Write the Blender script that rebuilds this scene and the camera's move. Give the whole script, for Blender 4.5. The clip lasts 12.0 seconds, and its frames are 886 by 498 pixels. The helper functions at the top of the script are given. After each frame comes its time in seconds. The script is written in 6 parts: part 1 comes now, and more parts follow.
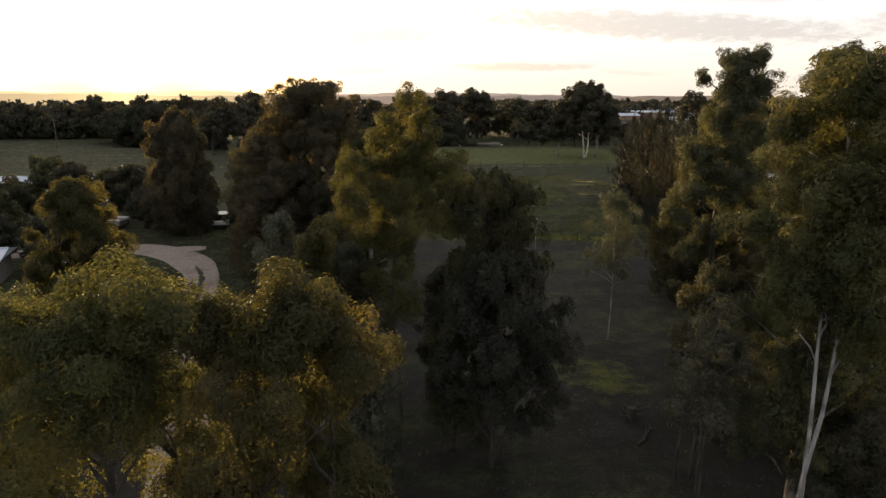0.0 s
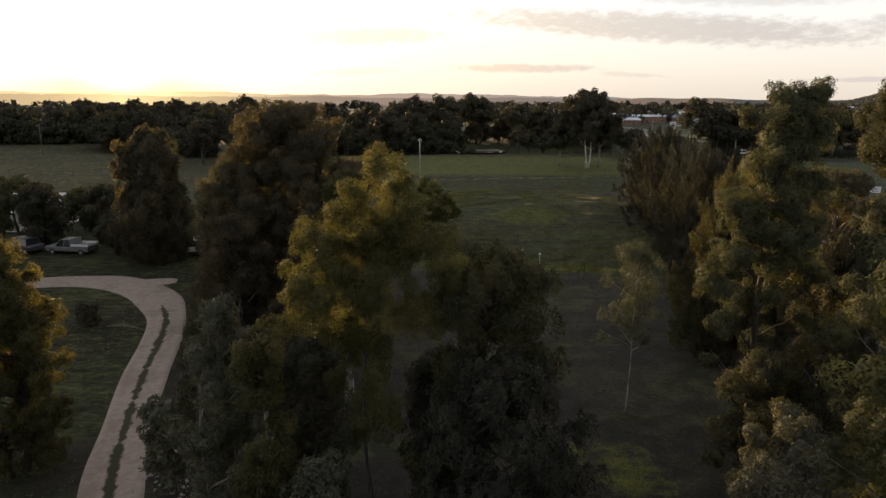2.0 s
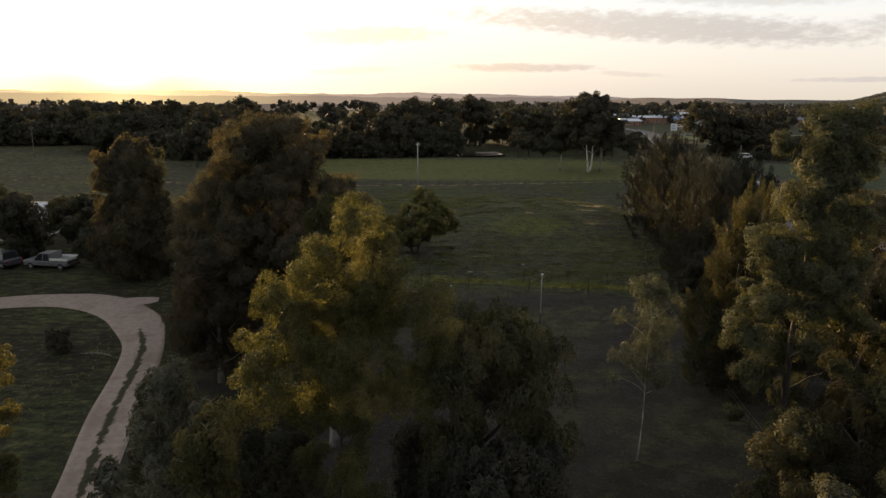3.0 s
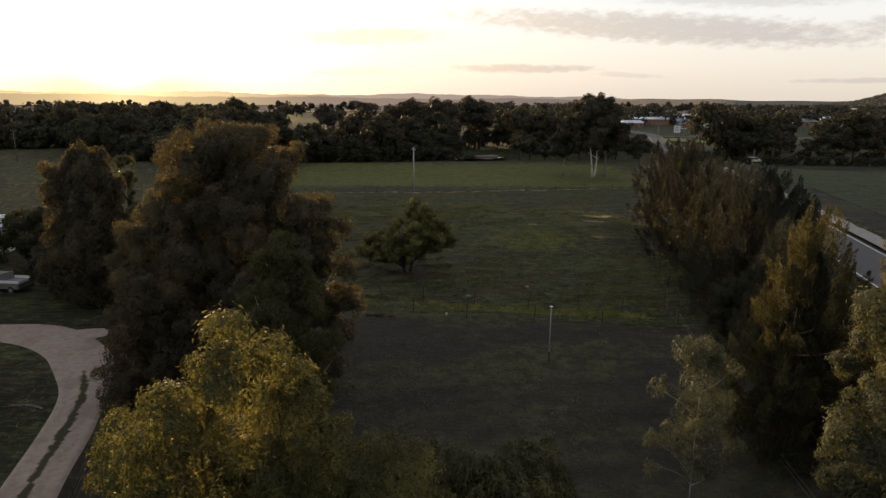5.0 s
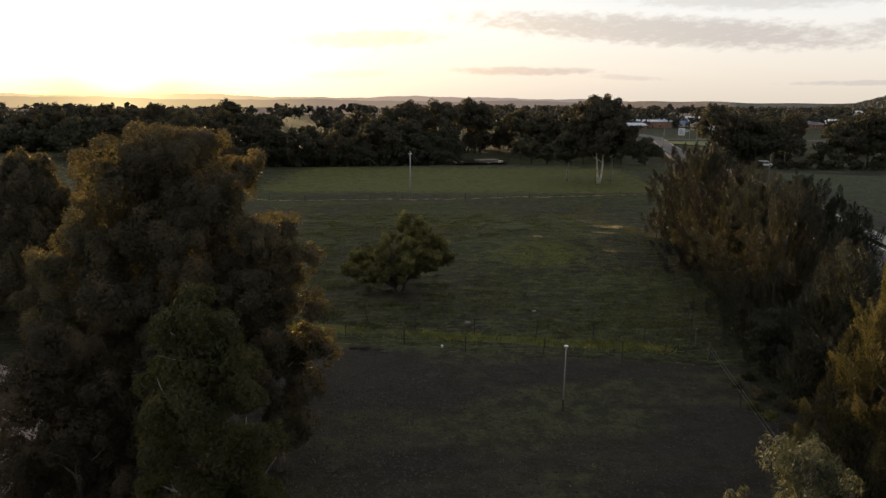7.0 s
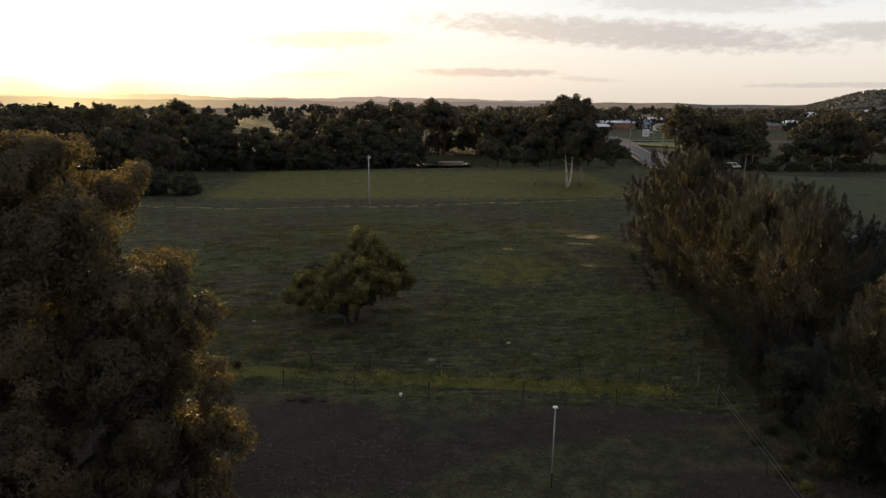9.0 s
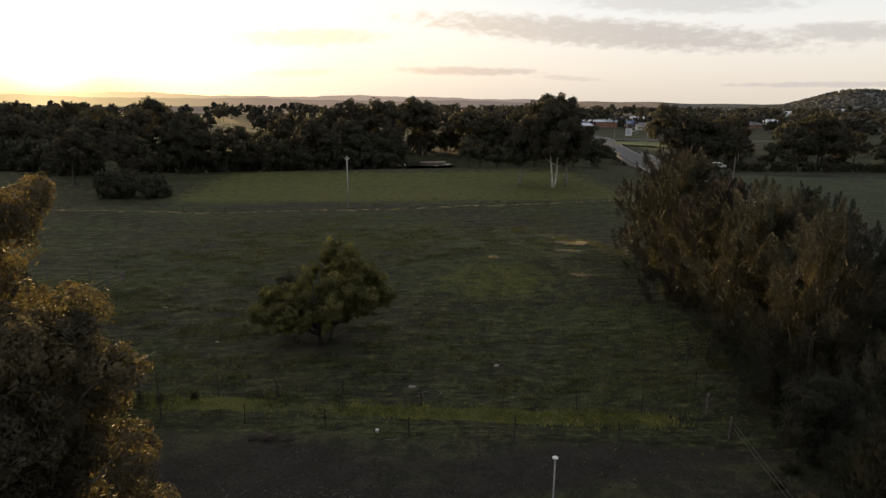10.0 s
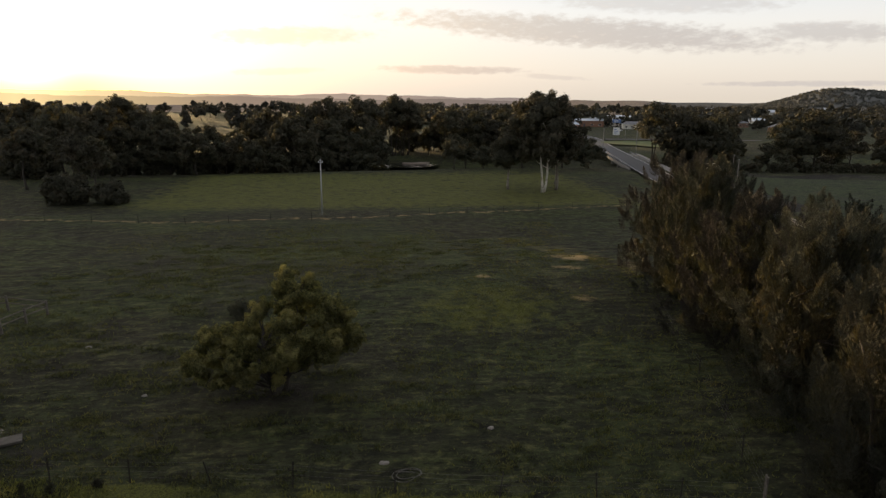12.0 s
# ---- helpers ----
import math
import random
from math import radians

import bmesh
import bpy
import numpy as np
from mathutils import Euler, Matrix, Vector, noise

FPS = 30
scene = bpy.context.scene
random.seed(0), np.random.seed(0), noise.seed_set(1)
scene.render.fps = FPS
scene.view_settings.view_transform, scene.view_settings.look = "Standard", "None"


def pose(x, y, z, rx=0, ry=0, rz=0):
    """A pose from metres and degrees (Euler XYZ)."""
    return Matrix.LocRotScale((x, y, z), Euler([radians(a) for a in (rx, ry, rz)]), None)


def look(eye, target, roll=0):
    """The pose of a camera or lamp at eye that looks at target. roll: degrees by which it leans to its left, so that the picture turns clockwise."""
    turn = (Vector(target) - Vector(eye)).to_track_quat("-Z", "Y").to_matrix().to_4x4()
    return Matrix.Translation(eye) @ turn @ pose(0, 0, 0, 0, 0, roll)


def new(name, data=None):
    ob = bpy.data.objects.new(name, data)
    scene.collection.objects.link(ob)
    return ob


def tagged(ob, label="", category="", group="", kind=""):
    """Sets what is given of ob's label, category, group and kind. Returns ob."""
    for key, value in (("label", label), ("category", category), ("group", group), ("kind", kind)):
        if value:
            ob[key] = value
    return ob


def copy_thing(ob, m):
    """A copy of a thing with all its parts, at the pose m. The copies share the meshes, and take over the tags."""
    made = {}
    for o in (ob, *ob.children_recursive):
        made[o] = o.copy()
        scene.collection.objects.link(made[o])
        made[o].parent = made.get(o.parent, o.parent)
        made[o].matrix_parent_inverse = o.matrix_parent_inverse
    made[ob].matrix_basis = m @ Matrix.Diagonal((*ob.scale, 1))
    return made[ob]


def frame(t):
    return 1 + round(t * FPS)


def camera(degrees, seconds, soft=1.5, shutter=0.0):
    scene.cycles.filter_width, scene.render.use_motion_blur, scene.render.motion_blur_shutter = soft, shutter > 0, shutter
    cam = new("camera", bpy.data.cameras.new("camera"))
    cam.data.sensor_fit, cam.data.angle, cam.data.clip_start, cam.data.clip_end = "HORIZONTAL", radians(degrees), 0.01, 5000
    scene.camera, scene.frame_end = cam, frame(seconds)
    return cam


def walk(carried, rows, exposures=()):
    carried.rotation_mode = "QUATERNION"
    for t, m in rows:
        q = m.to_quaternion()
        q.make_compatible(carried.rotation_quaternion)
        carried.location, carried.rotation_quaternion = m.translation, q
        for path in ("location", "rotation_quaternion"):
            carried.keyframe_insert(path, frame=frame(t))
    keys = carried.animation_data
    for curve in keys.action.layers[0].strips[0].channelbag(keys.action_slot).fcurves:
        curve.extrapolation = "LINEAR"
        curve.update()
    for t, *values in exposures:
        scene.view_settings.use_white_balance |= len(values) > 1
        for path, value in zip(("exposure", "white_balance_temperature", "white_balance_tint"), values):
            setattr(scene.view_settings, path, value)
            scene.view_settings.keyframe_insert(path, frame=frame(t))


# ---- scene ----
cam = camera(70.8, 12.0, soft=1.4)
METRES, EYE, TILT, LEAN, TURN = 45.0, 15.1, -13.7, 0.0, 0.0
ROWS = [
    (0.0, 0.0, 0.0, 0.0, 0.0, 0.0, 0.0),
    (0.5, 0.0033, 0.03, 0.0172, -0.03, 0.02, -0.1),
    (1.0, 0.0062, 0.0604, 0.0343, -0.03, 0.07, -0.16),
    (1.5, 0.0076, 0.092, 0.0514, -0.08, 0.07, -0.16),
    (2.0, 0.0092, 0.1251, 0.0686, -0.12, 0.08, -0.19),
    (2.5, 0.0121, 0.1592, 0.0868, -0.16, 0.08, -0.26),
    (3.0, 0.0147, 0.194, 0.105, -0.17, 0.01, -0.29),
    (3.5, 0.0172, 0.2301, 0.1203, -0.18, -0.01, -0.31),
    (5.5, 0.0257, 0.3809, 0.155, -0.24, 0.17, -0.28),
    (6.0, 0.0279, 0.4197, 0.1627, -0.22, 0.25, -0.25),
    (6.5, 0.031, 0.4583, 0.1715, -0.22, 0.26, -0.3),
    (7.0, 0.0326, 0.4972, 0.1798, -0.21, 0.31, -0.27),
    (9.0, 0.0435, 0.6703, 0.2169, -3.43, 0.39, 0.39),
    (9.5, 0.047, 0.7164, 0.2281, -4.29, 0.34, 0.59),
    (10.0, 0.0513, 0.7619, 0.2401, -5.02, 0.26, 0.69),
    (10.5, 0.0565, 0.809, 0.2512, -6.17, 0.21, 0.94),
    (11.0, 0.0613, 0.8529, 0.2619, -6.45, 0.17, 0.98),
    (11.5, 0.067, 0.901, 0.2722, -6.44, 0.13, 0.98),
    (12.0, 0.0738, 0.9489, 0.2827, -6.42, 0.12, 0.99),
]
walk(cam, [(t, pose(0, 0, EYE, TILT, LEAN, TURN) @ pose(METRES * x, METRES * y, METRES * z, 90 + pitch, roll, yaw)) for t, x, y, z, yaw, pitch, roll in ROWS],
     exposures=[(0.0, 0.34), (1.0, 0.24), (2.0, 0.14), (3.0, 0.08), (6.0, 0.03), (12.0, -0.02)])

# ---- light: low sun ahead on the left, bright evening sky ----
SUN_AZ, SUN_EL = -26.4, 2.5
SUN_DIR = Vector((math.sin(radians(SUN_AZ)) * math.cos(radians(SUN_EL)), math.cos(radians(SUN_AZ)) * math.cos(radians(SUN_EL)), math.sin(radians(SUN_EL))))
sun_data = bpy.data.lights.new("sun", "SUN")
sun_data.energy, sun_data.angle, sun_data.color = 8.6, radians(1.0), (1.0, 0.68, 0.32)
sun = new("sun", sun_data)
sun.matrix_world = look(SUN_DIR * 300, (0, 0, 0))


class Nodes:
    """Short way to build a node tree."""

    def __init__(self, tree):
        self.t = tree
        tree.nodes.clear()

    def add(self, kind, **props):
        n = self.t.nodes.new(kind)
        for k, v in props.items():
            if k == "operation":
                n.operation = v
            elif k == "blend_type":
                n.blend_type = v
            elif k == "data_type":
                n.data_type = v
            elif k == "sky_type":
                n.sky_type = v
            elif k == "attribute_name":
                n.attribute_name = v
        return n

    def link(self, a, b):
        self.t.links.new(a, b)

    def put(self, socket, v):
        if hasattr(v, "is_linked"):
            self.t.links.new(v, socket)
        else:
            socket.default_value = v

    def math(self, op, a, b=0.0, c=0.0, clamp=False):
        n = self.add("ShaderNodeMath", operation=op)
        n.use_clamp = clamp
        for i, v in enumerate((a, b, c)):
            self.put(n.inputs[i], v)
        return n.outputs[0]

    def ramp(self, v, stops):
        n = self.add("ShaderNodeValToRGB")
        e = n.color_ramp.elements
        while len(e) < len(stops):
            e.new(0.5)
        for s, (p, c) in zip(e, stops):
            s.position = p
            s.color = (*c, 1) if hasattr(c, "__len__") else (c, c, c, 1)
        self.put(n.inputs[0], v)
        return n.outputs[0]

    def mix(self, f, a, b, blend="MIX"):
        n = self.add("ShaderNodeMix", data_type="RGBA", blend_type=blend)
        self.put(n.inputs[0], f)
        self.put(n.inputs[6], (*a, 1) if isinstance(a, tuple) and len(a) == 3 else a)
        self.put(n.inputs[7], (*b, 1) if isinstance(b, tuple) and len(b) == 3 else b)
        return n.outputs[2]

    def noise(self, vec, scale, detail=4.0, rough=0.55):
        n = self.add("ShaderNodeTexNoise")
        if vec is not None:
            self.link(vec, n.inputs["Vector"])
        n.inputs["Scale"].default_value, n.inputs["Detail"].default_value, n.inputs["Roughness"].default_value = scale, detail, rough
        return n.outputs["Fac"]

    def smooth(self, v, a, b):
        n = self.add("ShaderNodeMapRange")
        n.interpolation_type = "SMOOTHSTEP"
        self.put(n.inputs[0], v)
        n.inputs[1].default_value, n.inputs[2].default_value = a, b
        return n.outputs[0]


def build_world():
    world = bpy.data.worlds.new("evening_sky")
    scene.world = world
    world.use_nodes = True
    n = Nodes(world.node_tree)
    sky = n.add("ShaderNodeTexSky", sky_type="NISHITA")
    sky.sun_disc, sky.sun_elevation, sky.sun_rotation = False, radians(SUN_EL), radians(SUN_AZ)
    sky.dust_density = 2.5
    coord = n.add("ShaderNodeTexCoord").outputs["Generated"]
    sep = n.add("ShaderNodeSeparateXYZ")
    n.link(coord, sep.inputs[0])
    az = n.math("MULTIPLY", n.math("ARCTAN2", sep.outputs[0], sep.outputs[1]), 57.2958)
    el = n.math("MULTIPLY", n.math("ARCSINE", sep.outputs[2]), 57.2958)
    # clear sky by elevation: cream at the horizon, pale grey-blue above
    up = n.math("DIVIDE", el, 90.0, clamp=True)
    base = n.ramp(up, SKY_STOPS)
    # brightness round the sun, wide and narrow
    dot = n.add("ShaderNodeVectorMath", operation="DOT_PRODUCT")
    n.link(coord, dot.inputs[0])
    glow_el = radians(1.2)
    dot.inputs[1].default_value = (math.sin(radians(SUN_AZ)) * math.cos(glow_el), math.cos(radians(SUN_AZ)) * math.cos(glow_el), math.sin(glow_el))
    s = n.math("MAXIMUM", dot.outputs["Value"], 0.0)
    east = n.math("MULTIPLY_ADD", n.smooth(dot.outputs["Value"], -0.75, 0.5), 0.32, 0.68)
    base = n.mix(1.0, base, east, "MULTIPLY")
    wide = n.math("POWER", s, 7.0)
    near = n.math("POWER", s, 60.0)
    core = n.math("POWER", s, 1600.0)
    col = n.mix(wide, base, GLOW_WIDE, "ADD")
    col = n.mix(near, col, n.mix(n.smooth(el, 4.5, 0.3), GLOW_NEAR, GLOW_LOW), "ADD")
    col = n.mix(core, col, GLOW_CORE, "ADD")
    low = n.math("MULTIPLY", n.math("POWER", s, 90.0), n.smooth(el, 5.0, 0.2))
    col = n.mix(n.math("MULTIPLY", low, 0.92), col, (2.2, 1.32, 0.38))
    # clouds: streaks drawn out along the horizon, broken by noise
    comb = n.add("ShaderNodeCombineXYZ")
    n.put(comb.inputs[0], n.math("MULTIPLY", az, 0.24))
    n.put(comb.inputs[1], n.math("MULTIPLY", el, 0.62))
    wisp = n.noise(comb.outputs[0], 1.0, 7.0, 0.6)
    fine = n.noise(comb.outputs[0], 3.2, 6.0, 0.62)
    total = None
    for a, e, w, h, slope, gain in CLOUDS:
        da = n.math("DIVIDE", n.math("SUBTRACT", az, a), w)
        de = n.math("SUBTRACT", el, n.math("MULTIPLY_ADD", da, slope, e))
        up_part = n.math("DIVIDE", de, h)
        d = n.math("ADD", n.math("MULTIPLY", da, da), n.math("MULTIPLY", up_part, up_part))
        ring = n.math("SUBTRACT", 1.0, d)
        ring = n.math("ADD", ring, n.math("MULTIPLY", n.math("SUBTRACT", fine, 0.5), 2.3))
        ring = n.math("MULTIPLY", n.smooth(ring, -0.15, 0.9), gain)
        total = ring if total is None else n.math("MAXIMUM", total, ring)
    high = n.smooth(n.math("ADD", wisp, n.math("MULTIPLY", n.math("SUBTRACT", fine, 0.5), 0.5)), 0.5, 0.68)
    high = n.math("MULTIPLY", high, n.smooth(el, 9.5, 14.0))
    total = n.math("MAXIMUM", total, n.math("MULTIPLY", high, 0.55))
    total = n.math("MULTIPLY", total, n.math("SUBTRACT", 1.0, n.math("MULTIPLY", near, 0.8)))
    shade = n.mix(wide, (0.55, 0.515, 0.52), (1.0, 0.84, 0.64))
    col = n.mix(total, col, shade)
    lit = n.math("MULTIPLY", n.smooth(fine, 0.56, 0.72), n.math("MULTIPLY", total, 0.35))
    col = n.mix(lit, col, (0.95, 0.83, 0.74))
    bg_a = n.add("ShaderNodeBackground")
    n.link(sky.outputs[0], bg_a.inputs[0])
    bg_a.inputs[1].default_value = 0.05
    bg_b = n.add("ShaderNodeBackground")
    n.link(col, bg_b.inputs[0])
    bg_b.inputs[1].default_value = SKY_GAIN
    both = n.add("ShaderNodeAddShader")
    n.link(bg_a.outputs[0], both.inputs[0])
    n.link(bg_b.outputs[0], both.inputs[1])
    out = n.add("ShaderNodeOutputWorld")
    n.link(both.outputs[0], out.inputs[0])


SKY_GAIN = 0.95
SKY_STOPS = [(0.0, (0.80, 0.71, 0.60)), (0.03, (0.87, 0.81, 0.73)), (0.07, (0.89, 0.875, 0.86)), (0.12, (0.75, 0.805, 0.875)), (0.20, (0.68, 0.69, 0.73)), (0.40, (0.57, 0.565, 0.59)), (1.0, (0.35, 0.35, 0.385))]
GLOW_WIDE, GLOW_NEAR, GLOW_LOW, GLOW_CORE = (0.32, 0.28, 0.19), (6.0, 4.6, 2.4), (5.0, 3.0, 0.5), (30.0, 18.0, 4.0)
# azimuth, elevation, half width, half height (degrees), slope, gain
CLOUDS = [
    (7.2, 2.55, 7.2, 0.42, -0.05, 0.9), (-7.7, 2.2, 4.2, 0.36, 0.2, 0.45), (-7.6, 5.1, 9.0, 0.85, 0.35, 0.7),
    (18.5, 5.7, 18.5, 1.35, -1.35, 0.9), (37.0, 5.2, 6.0, 0.8, -0.3, 0.7), (36.0, 1.45, 9.0, 0.25, 0.0, 0.55), (16.0, 2.0, 3.5, 0.25, -0.2, 0.4), (25.0, 7.8, 10.0, 0.9, -0.4, 0.5),
]
build_world()


# ---- materials ----
def material(name, rough=0.8, metal=0.0, spec=0.3):
    m = bpy.data.materials.new(name)
    m.use_nodes = True
    n = Nodes(m.node_tree)
    out = n.add("ShaderNodeOutputMaterial")
    b = n.add("ShaderNodeBsdfPrincipled")
    b.inputs["Roughness"].default_value, b.inputs["Metallic"].default_value = rough, metal
    b.inputs["Specular IOR Level"].default_value = spec
    n.link(b.outputs[0], out.inputs[0])
    return m, n, b, out


def bumped(n, b, height, strength, distance):
    k = n.add("ShaderNodeBump")
    k.inputs["Strength"].default_value, k.inputs["Distance"].default_value = strength, distance
    n.link(height, k.inputs["Height"])
    n.link(k.outputs[0], b.inputs["Normal"])


def where(n):
    return n.add("ShaderNodeNewGeometry").outputs["Position"]


def leaf_material(name, dark, light, warm, glow):
    """Foliage: hue varies leaf by leaf and clump by clump; thin leaves let light through."""
    m, n, b, out = material(name, 0.66, 0.0, 0.14)
    geo = n.add("ShaderNodeNewGeometry")
    each = geo.outputs["Random Per Island"]
    tree = n.add("ShaderNodeObjectInfo").outputs["Random"]
    clump = n.noise(geo.outputs["Position"], 0.55, 3.0)
    col = n.mix(each, dark, light)
    col = n.mix(n.smooth(clump, 0.48, 0.66), col, warm)
    col = n.mix(n.math("MULTIPLY", n.smooth(n.noise(geo.outputs["Position"], 1.5, 3.0), 0.52, 0.36), 0.5), col, dark)
    hs = n.add("ShaderNodeHueSaturation")
    n.put(hs.inputs["Hue"], n.math("MULTIPLY_ADD", tree, 0.03, 0.485))
    n.put(hs.inputs["Value"], n.math("MULTIPLY_ADD", tree, 0.4, 0.8))
    hs.inputs["Saturation"].default_value = 0.82
    n.link(col, hs.inputs["Color"])
    n.link(hs.outputs[0], b.inputs["Base Color"])
    tr = n.add("ShaderNodeBsdfTranslucent")
    n.link(n.mix(1.0, hs.outputs[0], (1.32, 1.22, 0.58), "MULTIPLY"), tr.inputs[0])
    ms = n.add("ShaderNodeMixShader")
    ms.inputs[0].default_value = glow
    n.link(b.outputs[0], ms.inputs[1])
    n.link(tr.outputs[0], ms.inputs[2])
    n.link(ms.outputs[0], out.inputs[0])
    return m


LEAF_GUM = leaf_material("gum_leaves", (0.044, 0.047, 0.026), (0.095, 0.097, 0.047), (0.130, 0.115, 0.046), 0.34)
LEAF_GOLD = leaf_material("yellow_gum_leaves", (0.044, 0.047, 0.019), (0.145, 0.142, 0.045), (0.205, 0.180, 0.052), 0.48)
LEAF_CREEK = leaf_material("creek_gum_leaves", (0.042, 0.042, 0.029), (0.086, 0.081, 0.050), (0.100, 0.082, 0.048), 0.22)
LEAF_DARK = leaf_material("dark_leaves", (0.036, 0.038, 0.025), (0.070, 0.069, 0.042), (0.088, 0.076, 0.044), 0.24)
LEAF_GREY = leaf_material("grey_leaves", (0.056, 0.058, 0.042), (0.130, 0.128, 0.092), (0.118, 0.108, 0.070), 0.3)
LEAF_PALE = leaf_material("pale_sapling_leaves", (0.040, 0.048, 0.030), (0.17, 0.19, 0.115), (0.150, 0.160, 0.090), 0.2)
LEAF_LUSH = leaf_material("foreground_gum_leaves", (0.050, 0.055, 0.024), (0.120, 0.122, 0.044), (0.155, 0.138, 0.046), 0.5)
LEAF_PINE = leaf_material("dark_needle_foliage", (0.022, 0.026, 0.018), (0.044, 0.050, 0.032), (0.052, 0.050, 0.032), 0.08)
LEAF_NEEDLE = leaf_material("needle_foliage", (0.024, 0.024, 0.020), (0.056, 0.051, 0.041), (0.066, 0.056, 0.043), 0.06)
LEAF_FAR = leaf_material("far_tree_foliage", (0.036, 0.038, 0.030), (0.062, 0.061, 0.046), (0.070, 0.063, 0.046), 0.12)
# pale grey here paints distance haze into the hill's leaf colour
LEAF_HILL_HAZE = leaf_material("hill_scrub_with_haze", (0.125, 0.130, 0.122), (0.17, 0.172, 0.158), (0.165, 0.16, 0.145), 0.1)
LEAF_OLIVE = leaf_material("olive_needle_foliage", (0.025, 0.028, 0.021), (0.076, 0.078, 0.054), (0.082, 0.077, 0.052), 0.09)
LEAF_BROWN = leaf_material("brown_gum_leaves", (0.058, 0.053, 0.035), (0.125, 0.106, 0.064), (0.160, 0.124, 0.066), 0.42)
LEAF_FRESH = leaf_material("fresh_green_leaves", (0.056, 0.060, 0.026), (0.28, 0.28, 0.095), (0.37, 0.34, 0.115), 0.56)
LEAF_AMBER = leaf_material("yellow_needle_foliage", (0.040, 0.039, 0.021), (0.118, 0.108, 0.046), (0.150, 0.126, 0.048), 0.36)


def bark_material(name, a, c, streak):
    m, n, b, out = material(name, 0.85)
    p = where(n)
    mp = n.add("ShaderNodeMapping")
    mp.inputs["Scale"].default_value = (6.0, 6.0, 0.9)
    n.link(p, mp.inputs[0])
    f = n.noise(mp.outputs[0], 1.5, 6.0, 0.65)
    patch = n.noise(p, 0.9, 3.0)
    col = n.mix(n.smooth(f, 0.35, 0.65), a, c)
    col = n.mix(n.smooth(patch, 0.52, 0.68), col, streak)
    n.link(col, b.inputs["Base Color"])
    bumped(n, b, f, 0.5, 0.03)
    return m


BARK_PALE = bark_material("pale_gum_bark", (0.42, 0.39, 0.34), (0.62, 0.58, 0.52), (0.26, 0.22, 0.18))
BARK_GREY = bark_material("grey_white_gum_bark", (0.25, 0.24, 0.23), (0.44, 0.42, 0.40), (0.16, 0.14, 0.125))
BARK_DARK = bark_material("rough_dark_bark", (0.034, 0.029, 0.025), (0.085, 0.073, 0.061), (0.060, 0.051, 0.042))
BARK_MID = bark_material("grey_brown_bark", (0.14, 0.12, 0.10), (0.27, 0.24, 0.20), (0.10, 0.085, 0.07))


